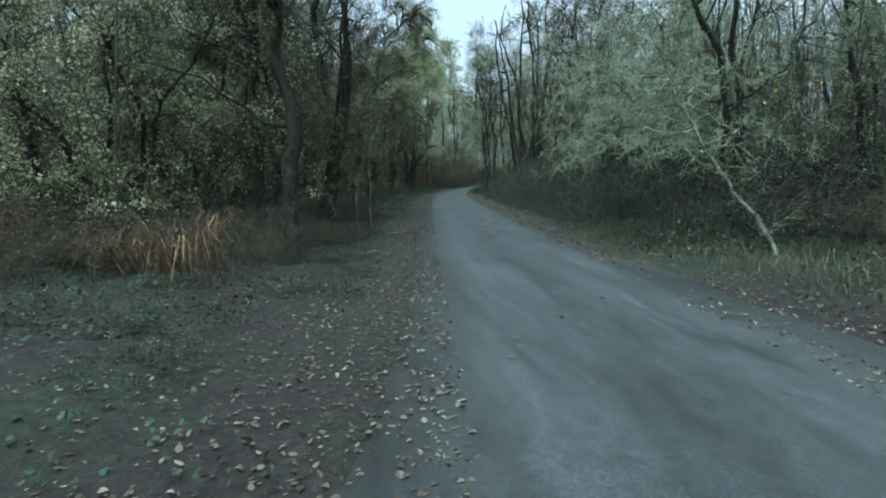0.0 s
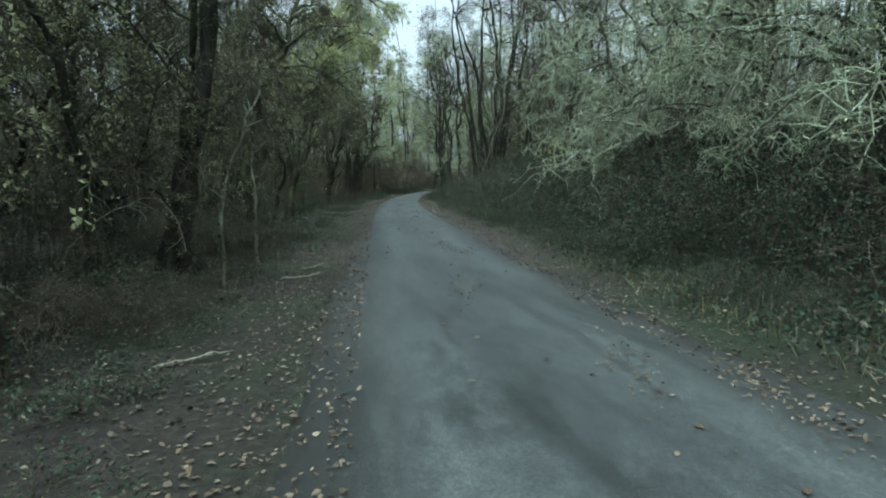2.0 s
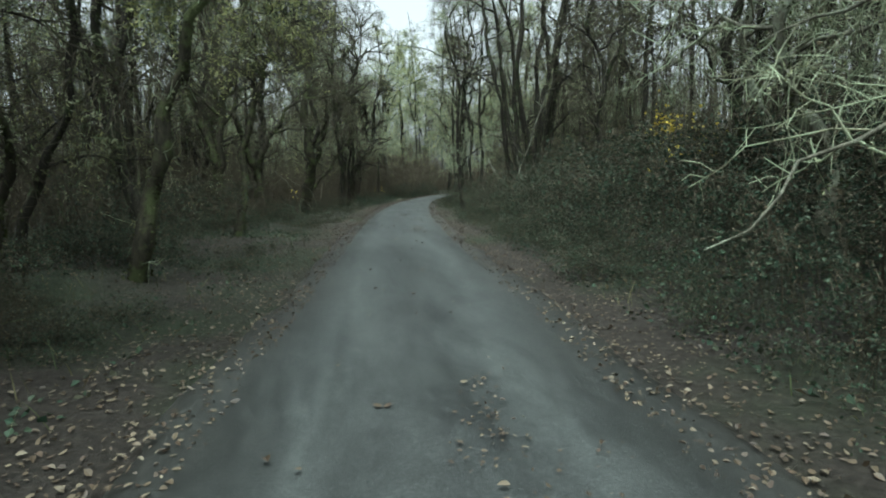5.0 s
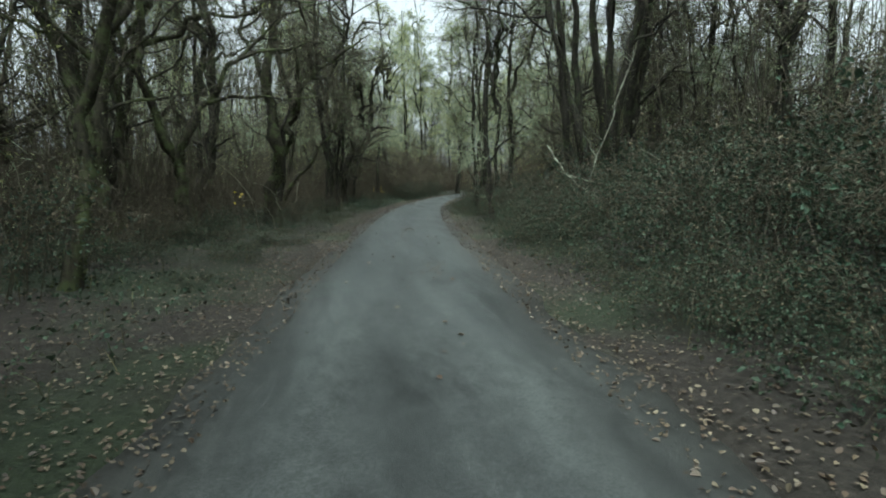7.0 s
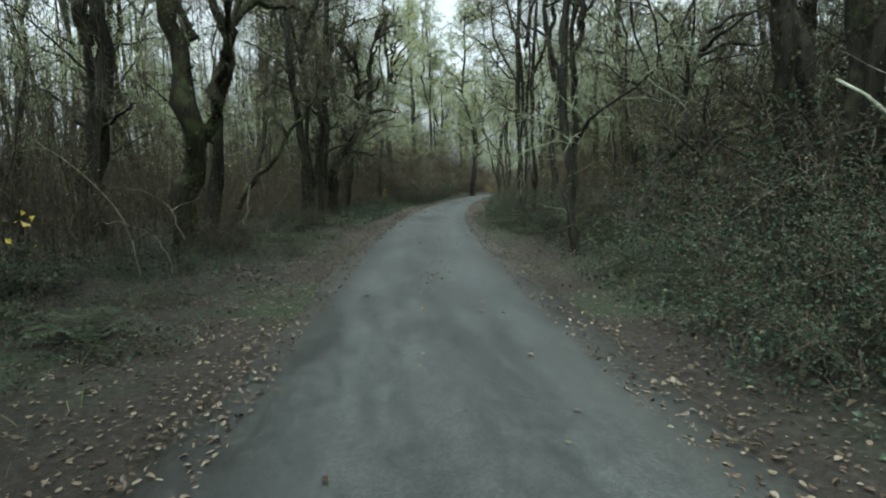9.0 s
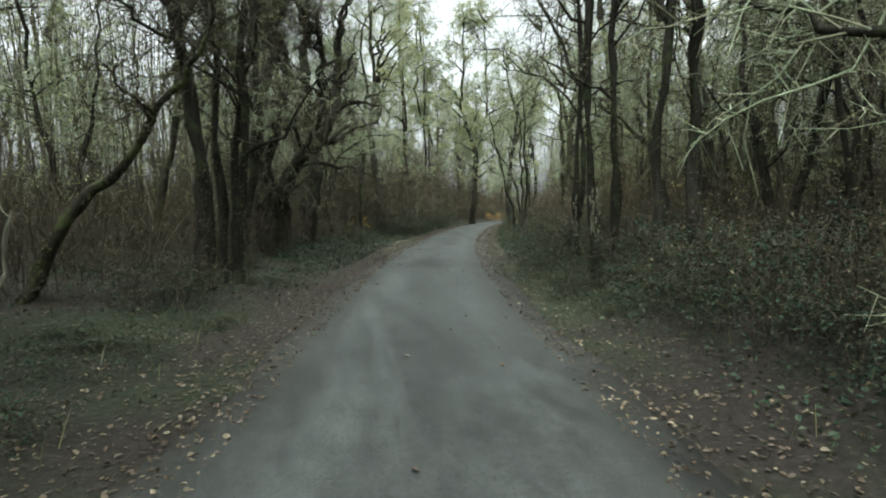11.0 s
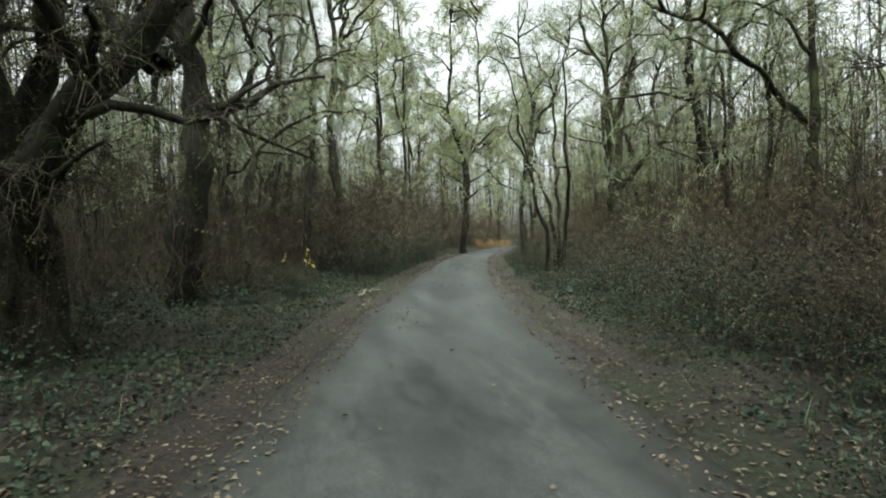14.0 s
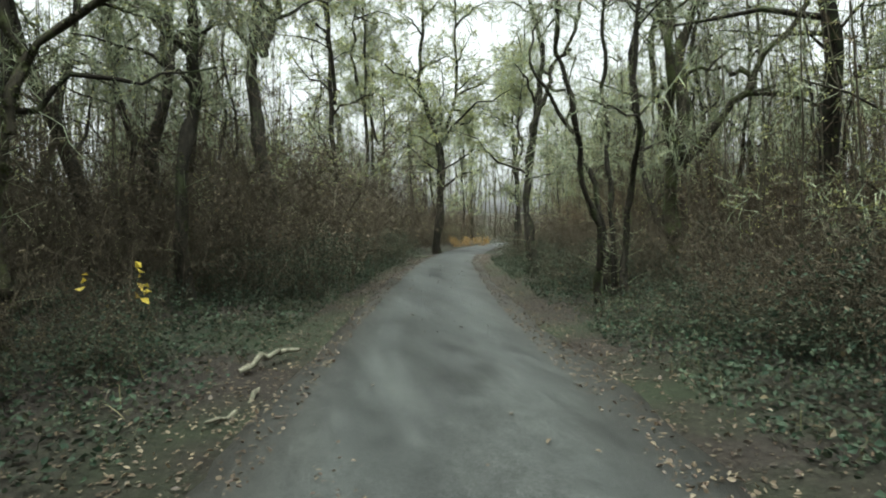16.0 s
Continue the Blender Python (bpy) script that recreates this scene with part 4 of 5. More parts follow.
def thicket_template(seed, h, leaf_mat, leaves, twig_mat, label, name):
    """A dense clump of thin bare stems with a few clinging leaves."""
    rng = np.random.default_rng(900 + seed)
    ob = thing(name, (0, 0, 0), label, "shrub", "thicket along the lane")
    m = Mesh()
    stems = cane_lines(rng, 28, h, 0.9, 6, 0.15, 1.1)
    m.tubes(stems, np.linspace(1, 0.35, 6)[None] * rng.uniform(0.004, 0.010, (28, 1)), 3)
    part("brushwood", m, twig_mat, ob, kind="stuff")
    tw = Mesh()
    side, _ = sprout(rng, stems, 6, 0.75, 0.6, 0.15, 3, 0.2, 1.0, 0.25, 0.1)
    tw.ribbons(side, np.linspace(0.006, 0.003, 3), rng)
    fine, _ = sprout(rng, side, 7, 0.32, 0.6, 0.1, 2, 0.2, 1.0, 0.3)
    tw.ribbons(fine, [0.0035, 0.002], rng)
    part("fine_brush", tw, twig_mat, ob, kind="stuff")
    if leaves:
        lf = Mesh()
        lf.leaves(spread_on(rng, fine, leaves, 0.03), rng.uniform(0.02, 0.05, leaves), rng, 0.2)
        part("foliage", lf, leaf_mat, ob, smooth=False, kind="stuff")
    return ob


def bramble_template(seed, h, w, leaves, label):
    """A mound of arching canes covered with dark leaves."""
    rng = np.random.default_rng(1300 + seed)
    ob = thing("bramble_bush", (0, 0, 0), label, "bramble", "brambles along the lane")
    m = Mesh()
    canes = cane_lines(rng, 32, h * 1.35, w, 7, 0.75, w * 0.55)
    m.tubes(canes, np.linspace(0.007, 0.003, 7)[None] * np.ones((32, 1)), 3)
    part("cane_tangle", m, BARK_BROWN, ob, kind="stuff")
    side, _ = sprout(rng, canes, 6, 0.45, 0.7, 0.15, 3, 0.15, 1.0, 0.2, 0.3)
    tw = Mesh()
    tw.ribbons(side, np.linspace(0.005, 0.0025, 3), rng)
    part("fine_brush", tw, BARK_BROWN, ob, kind="stuff")
    # leaves down to the ground round the mound
    low = leaves // 2
    ang, up = rng.uniform(0, 2 * np.pi, low), rng.random(low) ** 1.3
    out = w * (0.55 + 0.5 * np.sqrt(1 - up ** 2)) * rng.uniform(0.75, 1.05, low)
    skirt = np.stack([np.cos(ang) * out, np.sin(ang) * out, up * h * 0.75], 1)
    lf = Mesh()
    lf.leaves(np.concatenate([spread_on(rng, side, leaves, 0.05), skirt]), rng.uniform(0.017, 0.043, leaves + low), rng, 0.35)
    part("foliage", lf, LEAF_BRAMBLE, ob, smooth=False, kind="stuff")
    few = leaves // 5
    dead = Mesh()
    dead.leaves(spread_on(rng, side, few, 0.05), rng.uniform(0.013, 0.035, few), rng, 0.2)
    part("withered_foliage", dead, LEAF_BROWN, ob, smooth=False, kind="stuff")
    return ob


THICKET = [thicket_template(1, 2.6, LEAF_BROWN, 260, BARK_BROWN, "brown leafless thicket of thin upright stems", "thicket_shrub"),
           thicket_template(2, 3.4, LEAF_BROWN, 160, BARK_BROWN, "tall brown thicket of thin stems", "thicket_shrub"),
           thicket_template(3, 2.0, LEAF_BROWN, 420, BARK_BROWN, "low russet thicket with clinging dead leaves", "thicket_shrub"),
           thicket_template(4, 3.0, LICHEN, 900, BARK_THIN, "bare shrub with greenish lichened twigs", "lichened_shrub"),
           thicket_template(5, 3.6, LEAF_BROWN, 260, BARK_RUST, "tall rust-brown twiggy shrub with dead leaves", "rusty_shrub")]
BRAMBLE = [bramble_template(1, 1.0, 1.3, 1350, "dark green bramble mound with arching canes"), bramble_template(2, 1.6, 1.6, 1750, "tall dark bramble mound on the bank"),
           bramble_template(3, 0.5, 1.1, 900, "low mat of bramble and ivy on the verge")]
placed = set()


def put(template, x, y, s=1.0, turn=0.0, lift=-0.03):
    m = pose(*ground_point(x, y, lift), 0, 0, turn) @ Matrix.Scale(s, 4)
    if template.name not in placed:
        placed.add(template.name)
        template.matrix_basis = m
        return template
    return copy_thing(template, m)


def plant_undergrowth():
    rng = np.random.default_rng(41)

    def at(y, side, off):
        return float(road_mid(y)) + side * (HALF + off)

    # thickets, in ranks behind the verge
    for y in np.arange(3.0, 98, 1.9):
        for side in (-1, 1):
            for off in (2.3, 4.4, 6.8, 9.4):
                if rng.random() < (0.6 if off < 3 else 0.5):
                    yy = y + rng.uniform(-1.1, 1.1)
                    if (side > 0 and 3 < yy < 33 and off < 5) or (side < 0 and (yy < 8 or (yy < 14.5 and off < 4)) and off < 7):
                        continue
                    if side < 0 and yy < 27 and off < 6:
                        put(BRAMBLE[int(rng.choice([0, 1]))], at(yy, side, off + rng.uniform(-0.5, 0.9)), yy, rng.uniform(0.8, 1.15), rng.uniform(0, 360))
                        continue
                    pale = 0.0 if yy < 13 or off < 4 else 0.04 if side < 0 and yy < 46 else 0.24
                    k = int(rng.choice([0, 1, 2, 3], p=[0.36, 0.24, 0.4 - pale, pale]))
                    put(THICKET[k], at(yy, side, off + rng.uniform(-0.7, 0.9)), yy, (rng.uniform(0.4, 0.6) if 24 < yy and off < (6 if yy < (44 if side < 0 else 41) else 3) else rng.uniform(0.75, 1.15)), rng.uniform(0, 360))
    # brush crowding the east edge of the last stretch
    for y in np.arange(46, 72, 1.5):
        put(THICKET[int(rng.choice([0, 1]))], at(y, 1, rng.uniform(2.6, 3.6)), y, rng.uniform(0.45, 0.7), rng.uniform(0, 360))
        put(THICKET[4], at(y, 1, rng.uniform(4.6, 7.6)), y, rng.uniform(0.8, 1.15), rng.uniform(0, 360))
        put(BRAMBLE[int(rng.choice([0, 1]))], at(y, 1, rng.uniform(1.5, 2.9)), y + 0.7, rng.uniform(0.6, 0.9), rng.uniform(0, 360))
    # brambles on the east bank of the first stretch
    for y in np.arange(8.5, 33, 1.7):
        for off in (1.4, 2.9, 4.6):
            yy = y + rng.uniform(-0.6, 0.6)
            k = int(rng.choice([0, 1, 2], p=[0.35, 0.5, 0.15])) if off > 2 else int(rng.choice([0, 2]))
            put(BRAMBLE[k], at(yy, 1, off + rng.uniform(-0.3, 0.4)), yy, rng.uniform(0.6, 0.85) if off < 2 else rng.uniform(0.85, 1.15), rng.uniform(0, 360))
    for y in np.arange(11.5, 18, 1.1):
        put(THICKET[int(rng.choice([0, 2]))], at(y, -1, rng.uniform(2.2, 3.2)), y, rng.uniform(0.4, 0.62), rng.uniform(0, 360))
    # dark growth on the west side of the mouth
    for y in np.arange(3.5, 13, 1.3):
        for off in (1.0, 2.6):
            put(BRAMBLE[2], at(y, -1, off + rng.uniform(-0.2, 0.5)) - 0.5 * (y < 5), y, rng.uniform(0.6, 0.9), rng.uniform(0, 360))
    for y in np.arange(9.5, 28.5, 1.5):
        put(BRAMBLE[1], at(y, 1, rng.uniform(3.4, 5.4)), y, rng.uniform(0.8, 1.1), rng.uniform(0, 360))
    # green growth right down to the lane's east edge
    for y in np.arange(9.5, 34, 1.25):
        put(BRAMBLE[0], at(y, 1, rng.uniform(0.95, 1.3)), y, rng.uniform(0.45, 0.65), rng.uniform(0, 360))
        put(BRAMBLE[int(rng.choice([0, 1]))], at(y, 1, rng.uniform(1.8, 2.5)), y + 0.6, rng.uniform(0.7, 0.9), rng.uniform(0, 360))
    for bx, by, bs in [(7.6, 42.4, 0.7), (8.0, 43.0, 0.8), (7.5, 43.6, 0.65), (8.9, 43.4, 0.9), (7.4, 40.8, 0.7), (8.5, 41.2, 0.8)]:
        put(BRAMBLE[0], bx, by, bs, rng.uniform(0, 360))
    # brush on both edges of the mouth
    for i in range(16):
        y = rng.uniform(4.6, 9.5)
        put((THICKET[0], THICKET[2], BRAMBLE[0])[i % 3], at(y, 1, rng.uniform(2.0, 4.6)), y, rng.uniform(0.34, 0.5), rng.uniform(0, 360))
    for i in range(30):
        y = rng.uniform(7.5, 19)
        put((BRAMBLE[0], BRAMBLE[2], THICKET[2])[i % 3], at(y, -1, rng.uniform(1.3, 2.3)), y, rng.uniform(0.24, 0.36) if i % 3 != 1 else rng.uniform(0.5, 0.8), rng.uniform(0, 360))
    # low brown brush between the mouth and the trees
    for i in range(26):
        y = rng.uniform(5.6, 10.2)
        put(THICKET[int(rng.choice([0, 2]))], rng.uniform(-4.6, -1.0) - 0.12 * (9 - y), y, rng.uniform(0.26, 0.42), rng.uniform(0, 360))
    # dark green mats on the west verge, back from the litter
    for i in range(34):
        y = rng.uniform(17.5, 34)
        put(BRAMBLE[2] if i % 3 else BRAMBLE[0], at(y, -1, rng.uniform(2.2, 4.8)), y, rng.uniform(0.8, 1.1) if i % 3 else rng.uniform(0.5, 0.65), rng.uniform(0, 360))
    # dark mounds under the trees at the mouth's west edge
    for y in np.arange(9, 17, 0.9):
        put(BRAMBLE[0], at(y, -1, rng.uniform(1.9, 3.0)), y, rng.uniform(0.6, 0.85), rng.uniform(0, 360))
    # brush that hides the feet of the east trunks
    for y in np.arange(36.5, 49, 0.8):
        put(BRAMBLE[int(rng.choice([0, 1]))], at(y, 1, rng.uniform(1.5, 2.3)), y, rng.uniform(0.6, 0.8), rng.uniform(0, 360))
        put(THICKET[int(rng.choice([0, 2]))], at(y, 1, rng.uniform(2.2, 3.4)), y + 0.4, rng.uniform(0.45, 0.65), rng.uniform(0, 360))
    # heaped brush on the inside of the far bend and where the lane goes out of sight
    for y in np.arange(58, 76, 1.1):
        put(THICKET[int(rng.choice([0, 1, 2]))], at(y, -1, rng.uniform(1.5, 3.2)), y, rng.uniform(0.6, 0.95), rng.uniform(0, 360))
        put(BRAMBLE[1], at(y, -1, rng.uniform(1.2, 2.2)), y + 0.5, rng.uniform(0.7, 0.95), rng.uniform(0, 360))
    for i in range(34):
        y = rng.uniform(98, 120)
        put(THICKET[int(rng.choice([1, 3]))], rng.uniform(8, 52), y, rng.uniform(1.3, 2.0), rng.uniform(0, 360))
    for i in range(46):
        y = rng.uniform(86, 112)
        put(THICKET[int(rng.choice([0, 1, 3, 4]))], at(y, -1, rng.uniform(1.5, 9)), y, rng.uniform(0.8, 1.3), rng.uniform(0, 360))
    # a tall brown thicket where the lane swings out of sight
    for i in range(36):
        y = rng.uniform(58, 82)
        put(THICKET[int(rng.choice([0, 1, 1, 3]))], at(y, -1, rng.uniform(1.9, 6.5)), y, rng.uniform(1.1, 1.9) * (0.75 if y < 60 else 1), rng.uniform(0, 360))
    # the mounds round the dead pole
    for bx, by, bs in [(6.9, 29.7, 0.6), (7.35, 29.3, 0.58), (7.75, 29.9, 0.65), (8.3, 29.2, 0.7), (6.7, 30.9, 0.6)]:
        put(BRAMBLE[1], bx, by, bs, rng.uniform(0, 360))
    # low mats close to the lane, mounds behind them
    for y in np.arange(12, 72, 1.5):
        for side in (-1, 1):
            if side > 0 and y < 33:
                continue
            if rng.random() < 0.75:
                put(BRAMBLE[2], at(y, side, rng.uniform(0.9, 1.7)), y + rng.uniform(-0.7, 0.7), rng.uniform(0.55, 0.85), rng.uniform(0, 360))
            if rng.random() < (0.35 if side < 0 and 24 < y < 43 else 0.6):
                put(BRAMBLE[0], at(y, side, rng.uniform(2.0, 3.4)), y + rng.uniform(-0.7, 0.7), rng.uniform(0.6, 1.0), rng.uniform(0, 360))


plant_undergrowth()


def fern_template(seed, reach, fronds):
    """A tussock of arching fronds, each with two rows of leaflets."""
    rng = np.random.default_rng(1500 + seed)
    ob = thing("fern", (0, 0, 0), "dark green fern with arching fronds on the verge", "fern", "ferns along the lane")
    t = np.linspace(0, 1, 9)
    ribs = Mesh()
    for i in range(fronds):
        a = 2 * np.pi * i / fronds + rng.normal() * 0.25
        r, up = reach * rng.uniform(0.75, 1.15), reach * rng.uniform(0.55, 0.95)
        line = np.stack([np.cos(a) * r * t, np.sin(a) * r * t, up * (1.9 * t - 1.65 * t ** 2)], 1) + rng.normal(size=(9, 3)) * 0.008
        ribs.tubes(line[None], np.linspace(0.004, 0.0015, 9)[None], 3)
        k = 18
        u = np.linspace(0.12, 0.99, k)
        at = np.stack([np.interp(u, t, line[:, c]) for c in range(3)], 1)
        side = np.array([-np.sin(a), np.cos(a), 0.0])
        along = np.array([np.cos(a), np.sin(a), 0.0])
        long = 0.085 * reach / 0.6 * np.sin(np.pi * (0.12 + 0.86 * u)) ** 0.7 + 0.012
        lf = Mesh()
        for sgn in (-1, 1):
            tip = at + (side * sgn + along * 0.25)[None] * long[:, None] + rng.normal(size=(k, 3)) * 0.008 - [0, 0, 0.012]
            w = along[None] * 0.011 * reach / 0.6
            quad = np.stack([at - w, (at + tip) / 2 - w * 1.2, tip, (at + tip) / 2 + w * 1.2], 1)
            lf.add(quad, np.arange(4 * k).reshape(k, 4))
        part("frond", lf, LEAF_FERN, ob, smooth=False)
    part("rib_tuft", ribs, BARK_BROWN, ob, kind="stuff")
    return ob


LEAF_FERN = leafy("fern_leaflet", [(0.02, 0.036, 0.022), (0.035, 0.054, 0.032), (0.055, 0.072, 0.045), (0.028, 0.042, 0.026), (0.06, 0.05, 0.032)], 0.55, 0.25, 0.2)
FERN = [fern_template(1, 0.6, 11), fern_template(2, 0.75, 13)]


def plant_ferns():
    rng = np.random.default_rng(47)
    for i in range(34):
        y = rng.uniform(22, 58)
        side = -1 if rng.random() < 0.6 else 1
        x = float(road_mid(y)) + side * (HALF + rng.uniform(1.3, 3.4))
        put(FERN[i % 2], x, y, rng.uniform(0.7, 1.1), rng.uniform(0, 360))


plant_ferns()


def bent_grass(x, y, h, n, seed, label):
    rng = np.random.default_rng(seed)
    ob = thing("dry_grass_clump", ground_point(x, y), label, "grass clump", "dry grass at the lane's mouth")
    m = Mesh()
    a, r = rng.uniform(0, 2 * np.pi, n), np.sqrt(rng.random(n)) * 0.35
    root = np.stack([np.cos(a) * r, np.sin(a) * r, np.zeros(n)], 1)
    out = rng.uniform(0.2, 0.8, n)
    a = a + rng.normal(size=n) * 0.7
    tip = root + np.stack([np.cos(a) * out, np.sin(a) * out, h * rng.uniform(-0.05, 0.6, n)], 1)
    m.blades(root, tip, 0.02, h * 0.42, rng)
    # curled dead leaflets hanging from the blades
    t = rng.random(4 * n)
    k = np.repeat(np.arange(n), 4)
    at = root[k] * (1 - t)[:, None] + tip[k] * t[:, None]
    at[:, 2] += h * 0.42 * 4 * t * (1 - t)
    m.leaves(at + rng.normal(size=at.shape) * 0.03, rng.uniform(0.012, 0.035, 4 * n), rng, 0.0, 2.2)
    part("blade_tuft", m, BLADE_DRY, ob, smooth=False, kind="stuff")


GRASS_SPOTS = [(-2.95, 7.1), (-3.45, 7.6), (-2.4, 6.95), (-4.6, 8.75), (-4.1, 8.2), (-5.3, 9.4), (-6.0, 9.0), (-5.6, 8.3), (-6.6, 8.6)]
for i, (gx, gy) in enumerate(GRASS_SPOTS):
    bent_grass(gx, gy, 0.6 + 0.2 * ((i * 5) % 4), 60, 60 + i, "clump of withered golden grass bent over")


# ---- litter, ivy and grass: too many to count ----
def litter():
    rng = np.random.default_rng(9)
    n = 74000
    y = rng.uniform(0, 76, n)
    side = rng.choice([-1, 1], n)
    off = rng.exponential(1.1, n) - 0.38
    far = rng.random(n) < 0.28
    off[far] = rng.uniform(0.3, 5.0, far.sum())
    side[far & (rng.random(n) < 0.7)] = -1
    x = road_mid(y) + side * (HALF + off)
    m = Mesh()
    z = np.maximum(height(x, y), np.where(off < 0, 0.02, -1)) + 0.012
    m.ovals(np.stack([x, y, z], 1), rng.uniform(0.014, 0.038, n), rng)
    ob = new("leaf_litter", m.data("leaf_litter", LEAF_LITTER, False))
    tagged(ob, "brown and buff fallen leaves along the lane's edges", "leaf litter", kind="stuff")
    k = 380
    y = rng.uniform(2, 70, k)
    x = road_mid(y) + rng.normal(size=k) * 0.8
    m = Mesh()
    m.ovals(np.stack([x, y, np.full(k, 0.058)], 1), rng.uniform(0.02, 0.05, k), rng, 0.9)
    # crumbled leaves drifted into thin trails on the lane
    for cx, cy in ((2.75, 15.6), (2.95, 14.4), (2.6, 8.3), (3.1, 7.6), (2.2, 11.2), (3.9, 27.5), (4.2, 34.0), (6.2, 50.5)):
        n = 110
        u = rng.normal(size=n)
        trail = np.stack([cx + 0.10 * u + rng.normal(size=n) * 0.10, cy + 0.45 * u + rng.normal(size=n) * 0.12, np.full(n, 0.062)], 1)
        m.ovals(trail, rng.uniform(0.01, 0.03, n), rng, 0.8)
    ob = new("lane_leaves", m.data("lane_leaves", LEAF_LITTER, False))
    tagged(ob, "scattered dead leaves lying on the asphalt", "leaf litter", kind="stuff")


litter()


def ivy_carpet():
    rng = np.random.default_rng(10)
    n = 130000
    y = np.where(rng.random(n) < 0.55, rng.uniform(45, 72, n), rng.uniform(2, 74, n))
    side = rng.choice([-1, 1], n)
    off = rng.uniform(0.5, 5.5, n)
    x = road_mid(y) + side * (HALF + off)
    keep = wave(x, y, 0.8) + 0.5 * wave(y, x, 2.1) + rng.normal(size=n) * 0.25 > np.where(y > 45, -0.25, 0.22)
    x, y = x[keep], y[keep]
    m = Mesh()
    m.leaves(np.stack([x, y, height(x, y) + rng.random(len(x)) * (0.1 + np.where(y > 41, 0.34, 0.14) * np.clip(wave(x, y, 2.4) + 0.5 * wave(y, x, 5.1) + 0.4, 0, 1) * step(0.1, 1.0, np.abs(x - road_mid(y)) - HALF - 0.7))], 1), rng.uniform(0.025, 0.055, len(x)), rng, 0.5, 1.2, 0.2)
    ob = new("ivy_carpet", m.data("ivy_carpet", LEAF_BRAMBLE, False))
    tagged(ob, "dark green ivy and bramble leaves creeping over the verge", "ivy", kind="stuff")


ivy_carpet()


def bank_growth():
    """Leafy growth that hides the soil of the east bank."""
    rng = np.random.default_rng(16)
    n = 80000
    y = np.where(rng.random(n) < 0.6, rng.uniform(7, 40, n), rng.uniform(40, 62, n))
    off = 0.45 + rng.random(n) ** 0.8 * 4.6
    x = road_mid(y) + HALF + off
    lump = np.clip(0.5 + 0.75 * wave(x, y, 1.5) + 0.5 * wave(y, x, 3.7), 0.04, 1.6) * (0.14 + (0.42 + 0.45 * step(40, 46, y)) * step(0.6, 2.4, off))
    z = height(x, y) + lump * rng.random(n) ** 0.6
    keep = (rng.random(n) < 0.35 + 0.65 * step(0.5, 1.3, off)) & (wave(x, y, 0.9) + 0.6 * wave(y, x, 2.6) + rng.normal(size=n) * 0.3 > -0.45)
    at = np.stack([x, y, z], 1)[keep]
    dry = rng.random(len(at)) < 0.17
    m = Mesh()
    m.leaves(at[~dry], rng.uniform(0.020, 0.052, (~dry).sum()), rng, 0.45, 1.3, 0.25)
    ob = new("bank_growth", m.data("bank_growth", LEAF_BRAMBLE, False))
    tagged(ob, "grey-green bramble and ivy leaves covering the bank", "undergrowth", kind="stuff")
    m = Mesh()
    m.leaves(at[dry], rng.uniform(0.02, 0.05, dry.sum()), rng, 0.3, 1.6, 0.3)
    ob = new("bank_dead_leaves", m.data("bank_dead_leaves", LEAF_BROWN, False))
    tagged(ob, "withered brown leaves caught among the brambles", "undergrowth", kind="stuff")
    # arching canes over the growth
    n = 1000
    y = np.where(rng.random(n) < 0.6, rng.uniform(8, 36, n), rng.uniform(36, 64, n))
    x = road_mid(y) + HALF + rng.uniform(1.8, 5.5, n)
    t = np.linspace(0, 1, 7)
    a, go, up = rng.uniform(0, 2 * np.pi, n), rng.uniform(0.5, 1.7, n), rng.uniform(0.5, 1.5, n)
    line = np.stack([x[:, None] + (np.cos(a) * go)[:, None] * t, y[:, None] + (np.sin(a) * go)[:, None] * t, height(x, y)[:, None] + up[:, None] * (2.4 * t - 1.9 * t ** 2)], -1)
    line[:, 1:] += np.cumsum(rng.normal(size=(n, 6, 3)) * 0.02, 1)
    m = Mesh()
    m.ribbons(line, np.linspace(0.004, 0.002, 7), rng)
    fork, _ = sprout(rng, line, 3, 0.4, 0.7, 0.1, 3, 0.3, 1.0, 0.2, 0.2)
    m.ribbons(fork, [0.0028, 0.002, 0.0015], rng)
    ob = new("bramble_canes", m.data("bramble_canes", BARK_CANE))
    tagged(ob, "arching grey-brown bramble canes over the bank", "undergrowth", kind="stuff")


bank_growth()


def verge_grass():
    rng = np.random.default_rng(11)
    n = 9000
    y = np.concatenate([rng.uniform(2, 13, n // 2), rng.uniform(10, 70, n - n // 2)])
    side = np.where(np.arange(n) < n // 2, 1, rng.choice([-1, 1], n))
    off = np.where(np.arange(n) < n // 2, rng.uniform(0.3, 3.0, n), rng.uniform(0.5, 3.5, n))
    x = road_mid(y) + side * (HALF + off) + 1.0 * (1 - step(2, 10, y)) * (side > 0)
    root = np.stack([x, y, height(x, y) - 0.01], 1)
    tip = root + np.stack([rng.normal(size=n) * 0.08, rng.normal(size=n) * 0.08, rng.uniform(0.06, 0.24, n)], 1)
    m = Mesh()
    m.blades(root, tip, 0.008, 0.02, rng)
    ob = new("verge_grass", m.data("verge_grass", BLADE_GREEN, False))
    tagged(ob, "thin green grass on the verge", "grass", kind="stuff")


verge_grass()


